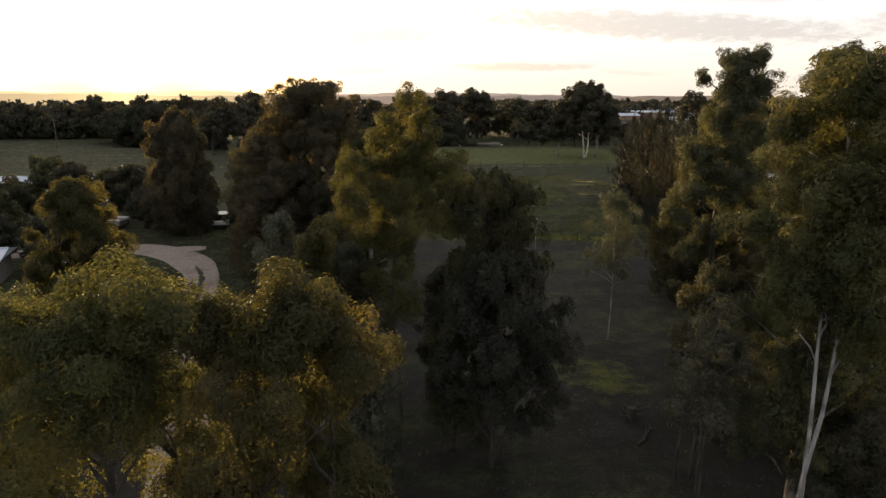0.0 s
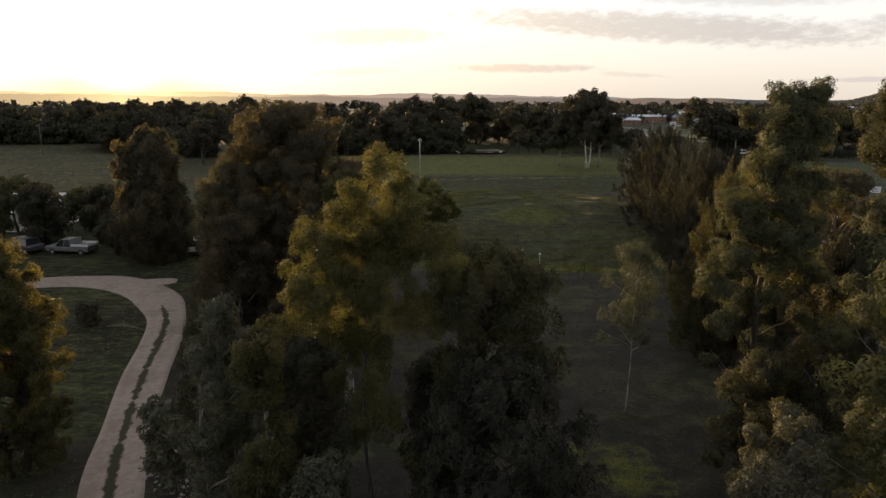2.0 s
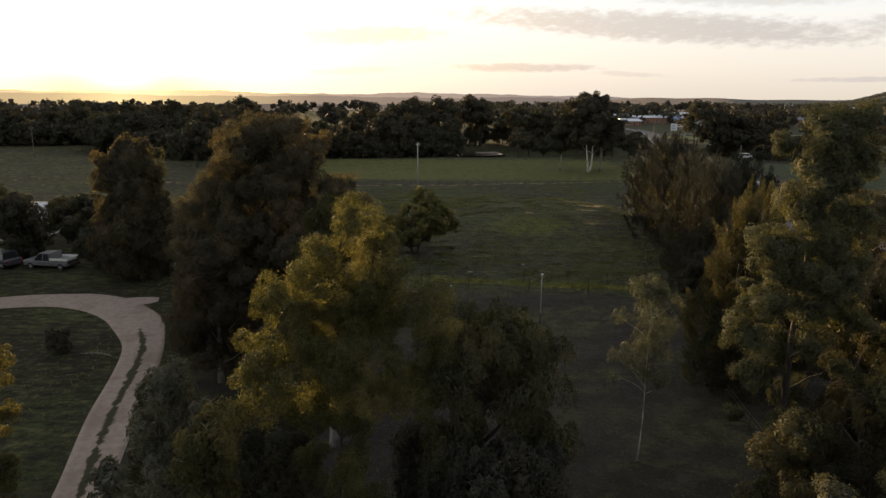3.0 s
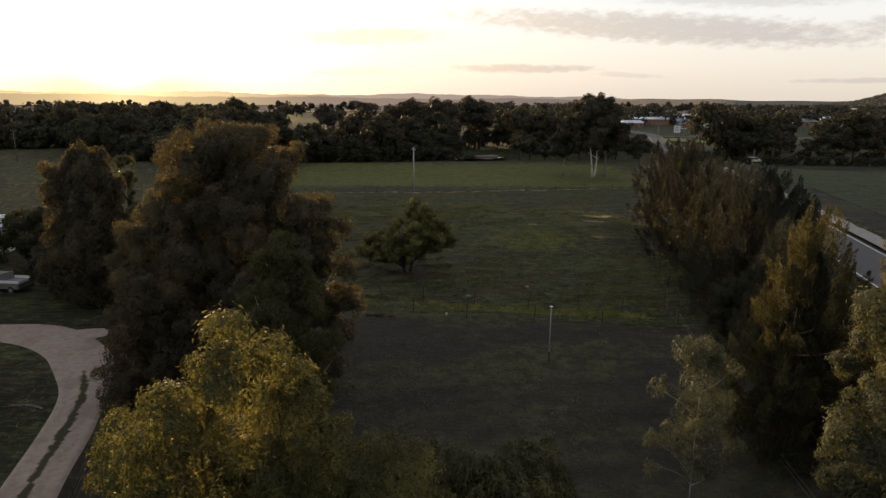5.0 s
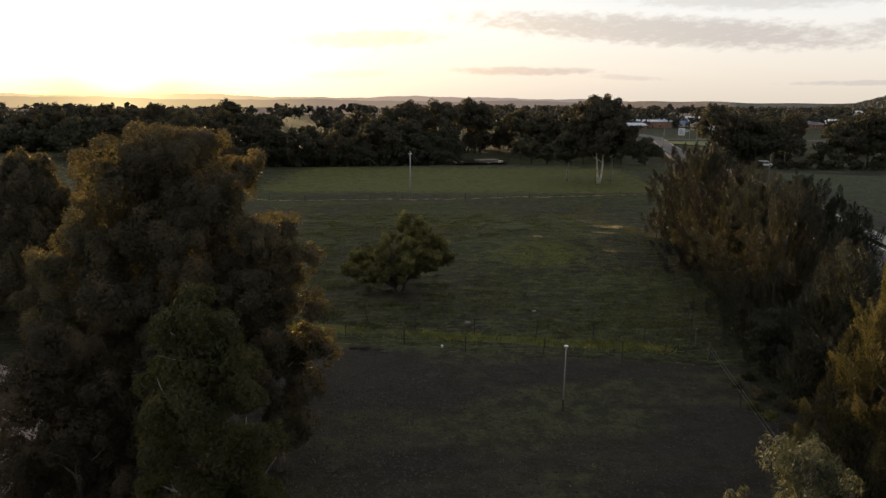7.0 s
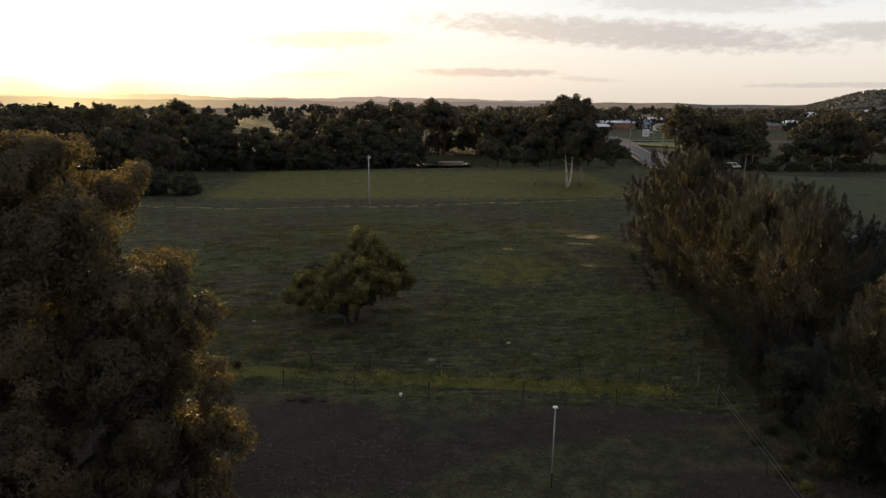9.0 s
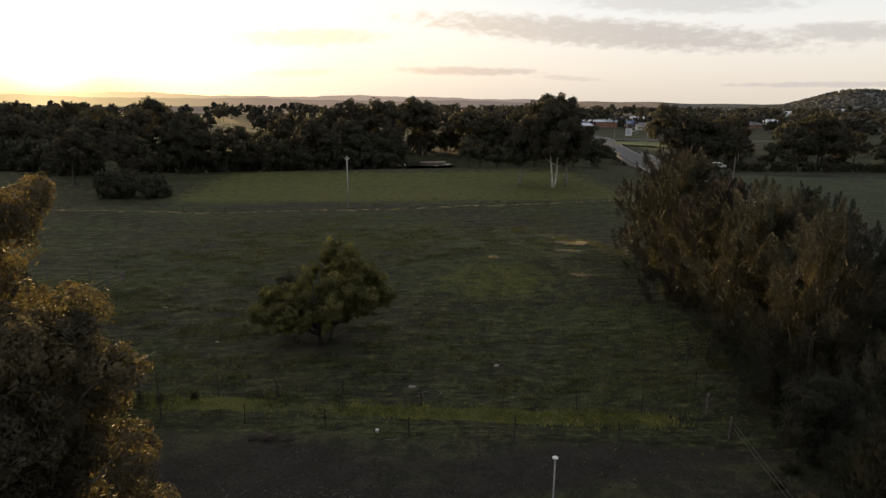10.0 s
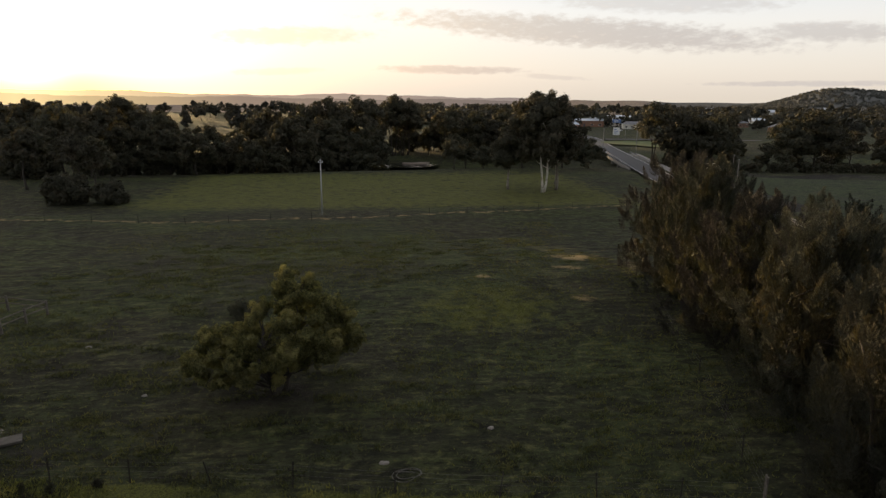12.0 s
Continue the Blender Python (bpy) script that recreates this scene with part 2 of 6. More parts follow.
def ground_material():
    m, n, b, out = material("pasture", 0.95, 0.0, 0.15)
    p = where(n)
    lush = n.add("ShaderNodeAttribute", attribute_name="lush").outputs["Fac"]
    bare = n.add("ShaderNodeAttribute", attribute_name="bare").outputs["Fac"]
    dry = n.add("ShaderNodeAttribute", attribute_name="dry").outputs["Fac"]
    mp = n.add("ShaderNodeMapping")
    mp.inputs["Scale"].default_value = (0.35, 1.0, 1.0)
    n.link(p, mp.inputs[0])
    big = n.noise(mp.outputs[0], 0.14, 5.0, 0.6)
    mid = n.noise(p, 0.7, 6.0, 0.65)
    fine = n.noise(p, 9.0, 5.0, 0.7)
    grass = n.mix(n.smooth(mid, 0.32, 0.68), (0.023, 0.031, 0.015), (0.050, 0.065, 0.025))
    wide_patch = n.noise(p, 0.045, 4.0, 0.6)
    grass = n.mix(n.math("MULTIPLY", n.smooth(wide_patch, 0.42, 0.60), 0.65), grass, n.mix(n.smooth(mid, 0.4, 0.62), (0.028, 0.026, 0.019), (0.054, 0.049, 0.032)))
    grass = n.mix(n.math("MULTIPLY", n.smooth(big, 0.50, 0.66), 0.6), grass, (0.069, 0.091, 0.029))
    grass = n.mix(n.math("MULTIPLY", n.smooth(big, 0.50, 0.36), 0.6), grass, (0.024, 0.025, 0.017))
    streak = n.noise(mp.outputs[0], 1.7, 6.0, 0.72)
    grass = n.mix(n.math("MULTIPLY", n.smooth(streak, 0.51, 0.38), 0.92), grass, (0.012, 0.012, 0.009))
    grass = n.mix(n.math("MULTIPLY", n.smooth(streak, 0.53, 0.66), 0.75), grass, (0.128, 0.134, 0.056))
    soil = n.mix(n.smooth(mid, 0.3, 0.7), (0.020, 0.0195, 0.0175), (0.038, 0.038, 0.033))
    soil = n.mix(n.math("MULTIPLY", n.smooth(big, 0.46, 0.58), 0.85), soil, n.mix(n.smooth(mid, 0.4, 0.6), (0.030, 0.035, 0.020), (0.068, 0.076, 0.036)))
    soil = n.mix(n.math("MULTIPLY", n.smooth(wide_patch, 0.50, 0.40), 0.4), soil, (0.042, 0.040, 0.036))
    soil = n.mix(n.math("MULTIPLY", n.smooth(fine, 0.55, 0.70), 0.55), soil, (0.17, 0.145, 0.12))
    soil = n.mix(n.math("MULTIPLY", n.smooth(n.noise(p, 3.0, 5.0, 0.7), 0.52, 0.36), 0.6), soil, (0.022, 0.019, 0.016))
    sward = n.mix(n.smooth(fine, 0.3, 0.7), (0.060, 0.070, 0.020), (0.130, 0.140, 0.034))
    straw = n.mix(n.smooth(fine, 0.3, 0.7), (0.20, 0.155, 0.075), (0.33, 0.26, 0.13))
    tuft = n.noise(p, 2.3, 5.0, 0.7)
    grass = n.mix(n.math("MULTIPLY", n.smooth(tuft, 0.50, 0.36), 0.65), grass, (0.016, 0.017, 0.010))
    grass = n.mix(n.math("MULTIPLY", n.smooth(tuft, 0.55, 0.68), 0.6), grass, (0.135, 0.138, 0.046))
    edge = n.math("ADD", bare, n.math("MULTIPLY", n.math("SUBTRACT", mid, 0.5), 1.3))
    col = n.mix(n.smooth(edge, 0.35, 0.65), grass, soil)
    edge = n.math("ADD", lush, n.math("MULTIPLY", n.math("SUBTRACT", mid, 0.5), 1.3))
    col = n.mix(n.smooth(edge, 0.35, 0.7), col, sward)
    edge = n.math("ADD", dry, n.math("MULTIPLY", n.math("SUBTRACT", mid, 0.5), 1.5))
    col = n.mix(n.smooth(edge, 0.4, 0.7), col, straw)
    col = n.mix(1.0, col, (1.08, 1.03, 1.02), "MULTIPLY")
    n.link(n.mix(n.math("MULTIPLY", n.smooth(fine, 0.55, 0.35), 0.45), col, (0.030, 0.029, 0.018)), b.inputs["Base Color"])
    bumped(n, b, n.math("ADD", n.math("MULTIPLY", mid, 0.8), n.math("MULTIPLY", fine, 0.25)), 1.0, 0.4)
    return m


GROUND = ground_material()


def speckled(name, a, c, scale, rough=0.9, metal=0.0, spots=None, bump=0.02, spec=0.3):
    m, n, b, out = material(name, rough, metal, spec)
    p = where(n)
    f = n.noise(p, scale, 6.0, 0.65)
    g = n.noise(p, scale * 0.12, 4.0)
    col = n.mix(n.smooth(f, 0.3, 0.7), a, c)
    if spots:
        col = n.mix(n.math("MULTIPLY", n.smooth(g, 0.45, 0.65), 0.7), col, spots)
    n.link(col, b.inputs["Base Color"])
    bumped(n, b, f, 0.6, bump)
    return m




def gravel_material():
    m, n, b, out = material("track_gravel", 0.95, 0.0, 0.15)
    p = where(n)
    across = n.add("ShaderNodeAttribute", attribute_name="across").outputs["Fac"]
    f = n.noise(p, 2.4, 6.0, 0.65)
    g = n.noise(p, 0.35, 4.0)
    grit = n.noise(p, 14.0, 3.0)
    col = n.mix(n.smooth(f, 0.3, 0.7), (0.27, 0.218, 0.185), (0.355, 0.293, 0.252))
    col = n.mix(n.math("MULTIPLY", n.smooth(g, 0.5, 0.68), 0.7), col, (0.22, 0.175, 0.145))
    col = n.mix(n.math("MULTIPLY", n.smooth(grit, 0.6, 0.75), 0.5), col, (0.5, 0.44, 0.38))
    strip = n.math("SUBTRACT", 0.34, n.math("ABSOLUTE", n.math("SUBTRACT", across, 0.08)))
    sep = n.add("ShaderNodeSeparateXYZ")
    n.link(p, sep.inputs[0])
    strip = n.math("SUBTRACT", strip, n.math("MULTIPLY", n.smooth(sep.outputs[1], 53.0, 59.0), 1.0))
    strip = n.math("ADD", strip, n.math("MULTIPLY", n.math("SUBTRACT", n.noise(p, 0.9, 5.0, 0.7), 0.52), 1.1))
    col = n.mix(n.smooth(strip, 0.02, 0.2), col, (0.046, 0.046, 0.026))
    n.link(col, b.inputs["Base Color"])
    bumped(n, b, n.math("ADD", f, n.math("MULTIPLY", grit, 0.4)), 0.25, 0.03)
    return m


GRAVEL = gravel_material()
ASPHALT = speckled("asphalt", (0.045, 0.044, 0.048), (0.075, 0.073, 0.078), 3.0, 0.75, 0.0, (0.065, 0.063, 0.064), 0.01, 0.3)
CONCRETE = speckled("concrete", (0.20, 0.19, 0.18), (0.32, 0.31, 0.29), 3.0, 0.9, 0.0, (0.24, 0.22, 0.2))
ROAD_PAINT = speckled("road_paint", (0.65, 0.65, 0.62), (0.8, 0.8, 0.78), 5.0, 0.7)
STEEL = speckled("galvanised_steel", (0.20, 0.205, 0.21), (0.30, 0.305, 0.31), 6.0, 0.8, 0.2)
PICKET = speckled("dark_steel_picket", (0.035, 0.033, 0.032), (0.08, 0.07, 0.06), 8.0, 0.7, 0.3)
TIMBER = speckled("weathered_timber", (0.10, 0.088, 0.076), (0.20, 0.178, 0.152), 6.0, 0.9)
PALE_PIPE = speckled("dull_galvanised_pipe", (0.34, 0.34, 0.35), (0.46, 0.46, 0.47), 6.0, 0.7, 0.2)
LITTER = speckled("dry_leaf_litter", (0.050, 0.044, 0.037), (0.095, 0.084, 0.072), 6.0, 0.95)
WHITE = speckled("white_paint", (0.70, 0.70, 0.68), (0.82, 0.82, 0.80), 4.0, 0.45, 0.0, (0.6, 0.6, 0.57), 0.004)
ROOF_METAL = speckled("pale_metal_roof", (0.48, 0.53, 0.60), (0.60, 0.65, 0.72), 1.5, 0.4, 0.4, (0.42, 0.46, 0.52), 0.004)
ROOF_DARK = speckled("grey_roof", (0.14, 0.14, 0.15), (0.22, 0.22, 0.23), 2.0, 0.7)
BRICK = speckled("brick_wall", (0.24, 0.13, 0.09), (0.34, 0.20, 0.14), 4.0, 0.9)
RENDERED = speckled("rendered_wall", (0.55, 0.53, 0.48), (0.68, 0.66, 0.6), 3.0, 0.9)
DARK_GLASS = speckled("dark_glass", (0.02, 0.022, 0.025), (0.03, 0.032, 0.035), 2.0, 0.08, 0.0, None, 0.0, 0.6)
RUBBER = speckled("black_rubber", (0.02, 0.02, 0.02), (0.035, 0.035, 0.035), 8.0, 0.8)
DARK_PAINT = speckled("dark_blue_grey_paint", (0.05, 0.06, 0.075), (0.07, 0.08, 0.10), 5.0, 0.35, 0.2, None, 0.002, 0.5)
BLUE_PAINT = speckled("blue_paint", (0.10, 0.17, 0.36), (0.14, 0.22, 0.42), 4.0, 0.5)
RED_LAMP = speckled("red_plastic", (0.3, 0.02, 0.02), (0.4, 0.03, 0.03), 4.0, 0.3)
STONE = speckled("pale_stone", (0.20, 0.18, 0.16), (0.34, 0.31, 0.28), 5.0, 0.95)


def water_material():
    m, n, b, out = material("creek_water", 0.06, 0.0, 0.5)
    b.inputs["Base Color"].default_value = (0.03, 0.032, 0.025, 1)
    bumped(n, b, n.noise(where(n), 1.2, 3.0), 0.6, 0.12)
    return m


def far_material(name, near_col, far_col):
    """Wooded distance with fields; the haze of distance is put into its pale base colour."""
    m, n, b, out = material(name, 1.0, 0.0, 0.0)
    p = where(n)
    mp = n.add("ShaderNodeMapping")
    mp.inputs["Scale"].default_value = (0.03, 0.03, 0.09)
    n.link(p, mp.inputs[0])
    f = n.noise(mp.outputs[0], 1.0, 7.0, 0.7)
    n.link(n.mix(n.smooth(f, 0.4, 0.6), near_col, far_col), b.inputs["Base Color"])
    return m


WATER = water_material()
# base colours lightened to stand in for haze over the far ground
RIDGE = far_material("haze_pale_ridge", (0.24, 0.20, 0.17), (0.40, 0.32, 0.25))
HILL = far_material("hazed_wooded_hill", (0.12, 0.122, 0.115), (0.165, 0.162, 0.15))


# ---- building blocks ----
rng = np.random.default_rng(7)


def raw_mesh(name, verts, faces):
    me = bpy.data.meshes.new(name)
    me.from_pydata([tuple(v) for v in verts], [], [tuple(f) for f in faces])
    me.update()
    return me


def empty(name, x, y, z=0.0, turn=0.0):
    ob = new(name)
    ob.matrix_world = pose(x, y, z, 0, 0, turn)
    return ob


def part(name, bm, mat, parent=None, label="", smooth=False):
    """Links a bmesh (or mesh) as one mesh object under a thing or a part."""
    if isinstance(bm, bpy.types.Mesh):
        me = bm
    else:
        me = bpy.data.meshes.new(name)
        bm.to_mesh(me)
        bm.free()
    if not me.materials:
        me.materials.append(mat)
    if smooth:
        me.polygons.foreach_set("use_smooth", [True] * len(me.polygons))
    ob = new(name, me)
    ob.parent = parent
    if label:
        ob["label"] = label
    return ob


def box(bm, x0, x1, y0, y1, z0, z1, bevel=0.0):
    r = bmesh.ops.create_cube(bm, size=1.0)
    for v in r["verts"]:
        v.co = Vector((x0 + (v.co.x + 0.5) * (x1 - x0), y0 + (v.co.y + 0.5) * (y1 - y0), z0 + (v.co.z + 0.5) * (z1 - z0)))
    if bevel:
        edges = list({e for v in r["verts"] for e in v.link_edges})
        bmesh.ops.bevel(bm, geom=edges, offset=bevel, segments=1, affect="EDGES")
    return bm


def boxed(*a, bevel=0.0):
    return box(bmesh.new(), *a, bevel=bevel)


def rod(bm, a, b, r0, r1=None, n=8):
    a, b = Vector(a), Vector(b)
    d = b - a
    m = Matrix.Translation((a + b) / 2) @ d.to_track_quat("Z", "Y").to_matrix().to_4x4()
    bmesh.ops.create_cone(bm, cap_ends=True, segments=n, radius1=r0, radius2=r0 if r1 is None else r1, depth=d.length, matrix=m)
    return bm


def smoothstep(a, b, v):
    t = np.clip((v - a) / (b - a), 0, 1)
    return t * t * (3 - 2 * t)


# centre line of the gravel track
TRACK = np.array([(1.0, -14), (-1.9, -4), (-4.5, 4), (-7.0, 12), (-8.9, 18), (-10.9, 23), (-13.0, 28), (-15.1, 33), (-17.8, 41.5), (-19.4, 47.5), (-21.4, 53), (-25.2, 58.5), (-30.5, 61.8), (-37.0, 61.5), (-47, 58), (-60, 56)], float)
ROAD = np.array([(18, -30), (30, 10), (41, 50), (51.5, 92), (59, 125), (67, 165), (76, 205), (86.5, 250), (96, 290), (104, 320), (110, 352), (108, 400), (96, 470)], float)


def resample(pts, step):
    """Points along a smooth curve through pts, with unit normals to the left."""
    n = len(pts)
    out = []
    for i in range(n - 1):
        p0, p1, p2, p3 = pts[max(i - 1, 0)], pts[i], pts[i + 1], pts[min(i + 2, n - 1)]
        k = max(2, int(np.linalg.norm(p2 - p1) / step))
        for t in np.arange(k) / k:
            out.append(0.5 * (2 * p1 + (p2 - p0) * t + (2 * p0 - 5 * p1 + 4 * p2 - p3) * t * t + (3 * p1 - p0 - 3 * p2 + p3) * t ** 3))
    out.append(pts[-1])
    c = np.array(out)
    d = np.gradient(c, axis=0)
    d /= np.linalg.norm(d, axis=1)[:, None]
    return c, np.stack([-d[:, 1], d[:, 0]], 1)


def away(pts, x, y):
    """Distance in plan from the points (x, y) to a curve."""
    c, _ = resample(pts, 3.0)
    d = np.full(np.shape(x), 1e9)
    for px, py in c:
        d = np.minimum(d, (x - px) ** 2 + (y - py) ** 2)
    return np.sqrt(d)


def wave(x, y, scale, seed):
    """Smooth pseudo-random field in -1..1."""
    s = 0.0
    for k in range(5):
        a = seed * 1.7 + k * 2.39
        s = s + np.sin((x * math.cos(a) + y * math.sin(a)) / scale * (0.7 + 0.35 * k) + seed * 3.1 + k * 1.3) / (1 + 0.5 * k)
    return s / 3.0


def height(x, y):
    x, y = np.asarray(x, float), np.asarray(y, float)
    h = 1.0 * np.exp(-((y - 103) / 14) ** 2 - ((x - 14) / 40) ** 2)
    h = h - 0.4 * smoothstep(140, 170, y)
    # creek bed
    bed = 224 + 0.06 * x + 4 * np.sin(x / 33)
    h = h - 2.6 * np.exp(-((y - bed) / 13) ** 2) * smoothstep(-150, -70, x)
    # small unevenness of the pasture: low hummocks and hoof-worn hollows
    near = smoothstep(260, 130, y) * (1 - smoothstep(-3, -8, x) * smoothstep(68, 62, y))
    h = h + near * (0.075 * wave(x * 0.6, y, 0.55, 11) + 0.07 * wave(x, y * 1.2, 0.8, 14)) * (0.5 + 0.5 * smoothstep(60, 72, y))
    h = h + 0.10 * wave(x, y, 3.2, 2) * smoothstep(60, 75, y) + 0.05 * wave(x, y, 1.3, 5)
    # far country: a ridge ahead and to the left, a wooded hill to the right
    d = np.hypot(x, y)
    az = np.degrees(np.arctan2(x, np.maximum(y, 1)))
    ridge = 30 + 5 * smoothstep(-8, -34, az) + 4 * np.sin(az / 2.6) + 2.5 * np.sin(az / 0.9 + 1)
    ridge = (ridge - 14) * smoothstep(6, 16, az)
    h = h + ridge * smoothstep(1400, 3200, d) + 1.6 * wave(x, y, 120, 3) * smoothstep(350, 700, d)
    h = h + 42 * np.exp(-((az - 36.8) / 3.4) ** 2 - ((d - 1900) / 330) ** 2) + 34 * np.exp(-((az - 42.5) / 4.0) ** 2 - ((d - 1950) / 330) ** 2)
    return h


def ground_z(x, y):
    return float(height(np.array([x]), np.array([y]))[0])


def spaced(inner0, inner1, step, outer0, outer1, growth):
    mid = list(np.arange(inner0, inner1 + 1e-6, step))
    hi, s = [mid[-1]], step
    while hi[-1] < outer1:
        s *= growth
        hi.append(hi[-1] + s)
    lo, s = [mid[0]], step
    while lo[-1] > outer0:
        s *= growth
        lo.append(lo[-1] - s)
    return np.array(lo[:0:-1] + mid + hi[1:])


def build_ground():
    xs = spaced(-34, 34, 0.42, -4200, 4200, 1.06)
    ys = spaced(40, 132, 0.42, -300, 4300, 1.045)
    X, Y = np.meshgrid(xs, ys)
    Z = height(X, Y)
    road = away(ROAD, X, Y)
    Z = np.where(road < 7, np.minimum(Z, -0.25 + 0 * Z), Z)
    nx, ny = len(xs), len(ys)
    co = np.stack([X.ravel(), Y.ravel(), Z.ravel()], 1)
    i = np.arange(nx * ny).reshape(ny, nx)
    quads = np.stack([i[:-1, :-1], i[:-1, 1:], i[1:, 1:], i[1:, :-1]], -1).reshape(-1, 4)
    me = bpy.data.meshes.new("ground")
    me.vertices.add(len(co))
    me.vertices.foreach_set("co", co.ravel())
    me.loops.add(quads.size)
    me.loops.foreach_set("vertex_index", quads.ravel().astype(np.int32))
    me.polygons.add(len(quads))
    me.polygons.foreach_set("loop_start", np.arange(0, quads.size, 4, dtype=np.int32))
    me.polygons.foreach_set("use_smooth", np.ones(len(quads), bool))
    me.update()
    x, y = X.ravel(), Y.ravel()
    lush = smoothstep(1.7, 0.5, np.abs(y - (69.2 - 0.15 * x)) * 1.3) * smoothstep(-16, -9, x) * smoothstep(20, 16.5, x) * (0.5 + 0.5 * smoothstep(-0.35, 0.35, wave(x, y, 2.2, 8)))
    lush = np.maximum(lush, 0.45 * smoothstep(1.5, 0.4, np.abs(away(ROAD, x, y) - 8.0)))
    lush = np.maximum(lush, 0.60 * np.exp(-((x - 8.6) / 3.4) ** 2 - ((y - 32) / 4.2) ** 2))
    lush = np.maximum(lush, 0.50 * np.exp(-((x - 10.5) / 1.0) ** 2 - ((y - 57.4) / 0.9) ** 2))
    lush = np.maximum(lush, 0.64 * smoothstep(138, 150, y) * smoothstep(215, 190, y) * smoothstep(-50, -30, x) * smoothstep(60, 45, x))
    lush = np.maximum(lush, 0.60 * np.exp(-((x - 13) / 9) ** 2 - ((y - 93) / 8) ** 2))
    bare = smoothstep(1.0, -1.0, y - (66.6 - 0.14 * x)) * smoothstep(-22, -15, x) * smoothstep(34, 31, x) * 0.72
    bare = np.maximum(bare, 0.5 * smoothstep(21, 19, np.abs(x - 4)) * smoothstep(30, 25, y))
    bare = np.maximum(bare, 0.55 * np.exp(-((x + 18) / 9) ** 2 - ((y - 74) / 5) ** 2))
    bare = np.maximum(bare, 0.7 * np.exp(-((x + 2.5) / 4.5) ** 2 - ((y - 79) / 3) ** 2))
    bare = np.maximum(bare, 0.5 * smoothstep(8, 2, np.abs(y - 212)) * smoothstep(-60, -30, x) * smoothstep(60, 40, x))
    bare = np.maximum(bare, 0.95 * smoothstep(58, 64, x - 0.24 * (y - 96)) * smoothstep(80, 90, y) * smoothstep(196, 191, y + 0.12 * (x - 100)) * smoothstep(215, 200, x))
    dry = np.zeros_like(x)
    for px, py, rx, ry, k in ((25, 108, 3.6, 2.2, 0.75), (23, 103.5, 2.4, 1.2, 0.7), (21.5, 94.5, 1.6, 1.2, 0.7), (13.6, 101, 0.8, 0.8, 1.0), (30, 112, 5, 2, 0.45)):
        dry = np.maximum(dry, k * np.exp(-((x - px) / rx) ** 2 - ((y - py) / ry) ** 2))
    dry = np.maximum(dry, 0.34 * smoothstep(-50, -75, x) * smoothstep(104, 112, y) * smoothstep(420, 300, y))
    far_line = np.array([(-62, 139), (-49, 137.2), (-22.7, 133.8), (6, 136.9), (36, 142.6), (47, 145)], float)
    dry = np.maximum(dry, 0.5 * smoothstep(1.4, 0.5, np.abs(y - 1.4 - np.interp(x, far_line[:, 0], far_line[:, 1]))) * (np.abs(x + 8) < 56))
    for nm, v in (("lush", lush), ("bare", bare), ("dry", dry)):
        a = me.attributes.new(nm, "FLOAT", "POINT")
        a.data.foreach_set("value", v.astype(np.float32))
    me.materials.append(GROUND)
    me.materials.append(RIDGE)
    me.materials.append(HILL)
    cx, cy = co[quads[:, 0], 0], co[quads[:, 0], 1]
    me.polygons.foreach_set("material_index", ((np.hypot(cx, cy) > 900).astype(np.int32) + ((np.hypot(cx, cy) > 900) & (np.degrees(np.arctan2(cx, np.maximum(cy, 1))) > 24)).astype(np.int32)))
    ob = new("ground", me)
    tagged(ob, "uneven green pasture and bare dark soil under trees", "ground", kind="structure")


build_ground()


def ribbon(name, pts, step, cols, lift, mat, label, category, wobble=0.0, u0=-1.0, u1=1.0, half=1.7, seed=1, flat=None, widen=None, taper=False):
    """A strip along a line; lift(u) gives its height over the ground across its width."""
    c, nrm = resample(pts, step)
    us = np.linspace(u0, u1, cols)
    verts, faces, across, along = [], [], [], []
    for k in range(len(c)):
        wide = half if widen is None else widen(c[k][1])
        if taper:
            wide *= math.sqrt(min(1.0, (len(c) - k - 0.6) / 5))
        wob = 1 + wobble * float(wave(np.array(k * step), np.array(3.0 * seed), 2.2, seed))
        for u in us:
            x, y = c[k] + nrm[k] * (u * wide * (wob if abs(u) > 0.6 else 1))
            z = (ground_z(x, y) if flat is None else flat) + lift(u)
            verts.append((x, y, z))
            across.append(u * wide)
    for k in range(len(c) - 1):
        for j in range(cols - 1):
            a = k * cols + j
            faces.append((a, a + 1, a + cols + 1, a + cols))
    me = raw_mesh(name, verts, faces)
    me.attributes.new("across", "FLOAT", "POINT").data.foreach_set("value", across)
    ob = part(name, me, mat, None, smooth=True)
    return tagged(ob, label, category, kind="structure")


def track_half(y):
    return 1.38 + 0.62 * float(smoothstep(52, 60, y))


def track_lift(u):
    a = abs(u)
    return 0.09 - 0.12 * max(0, (a - 0.86)) / 0.14 - 0.045 * math.exp(-((a - 0.5) / 0.17) ** 2)


ribbon("gravel_track", TRACK, 0.5, 17, track_lift, GRAVEL, "pale two-rut gravel farm track curving through grass", "track", 0.16, half=1.55, seed=3, widen=track_half)
ribbon("track_branch", np.array([(-28.5, 60.0), (-26.5, 61.6), (-24.4, 62.4)], float), 0.6, 9, track_lift, GRAVEL, "pale gravel turning place beside the track", "track", 0.3, half=1.8, seed=5, taper=True)
road_ob = ribbon("road", ROAD, 4.0, 5, lambda u: 0.0, ASPHALT, "grey two-lane asphalt road with worn edges", "road", half=3.6, flat=0.02)
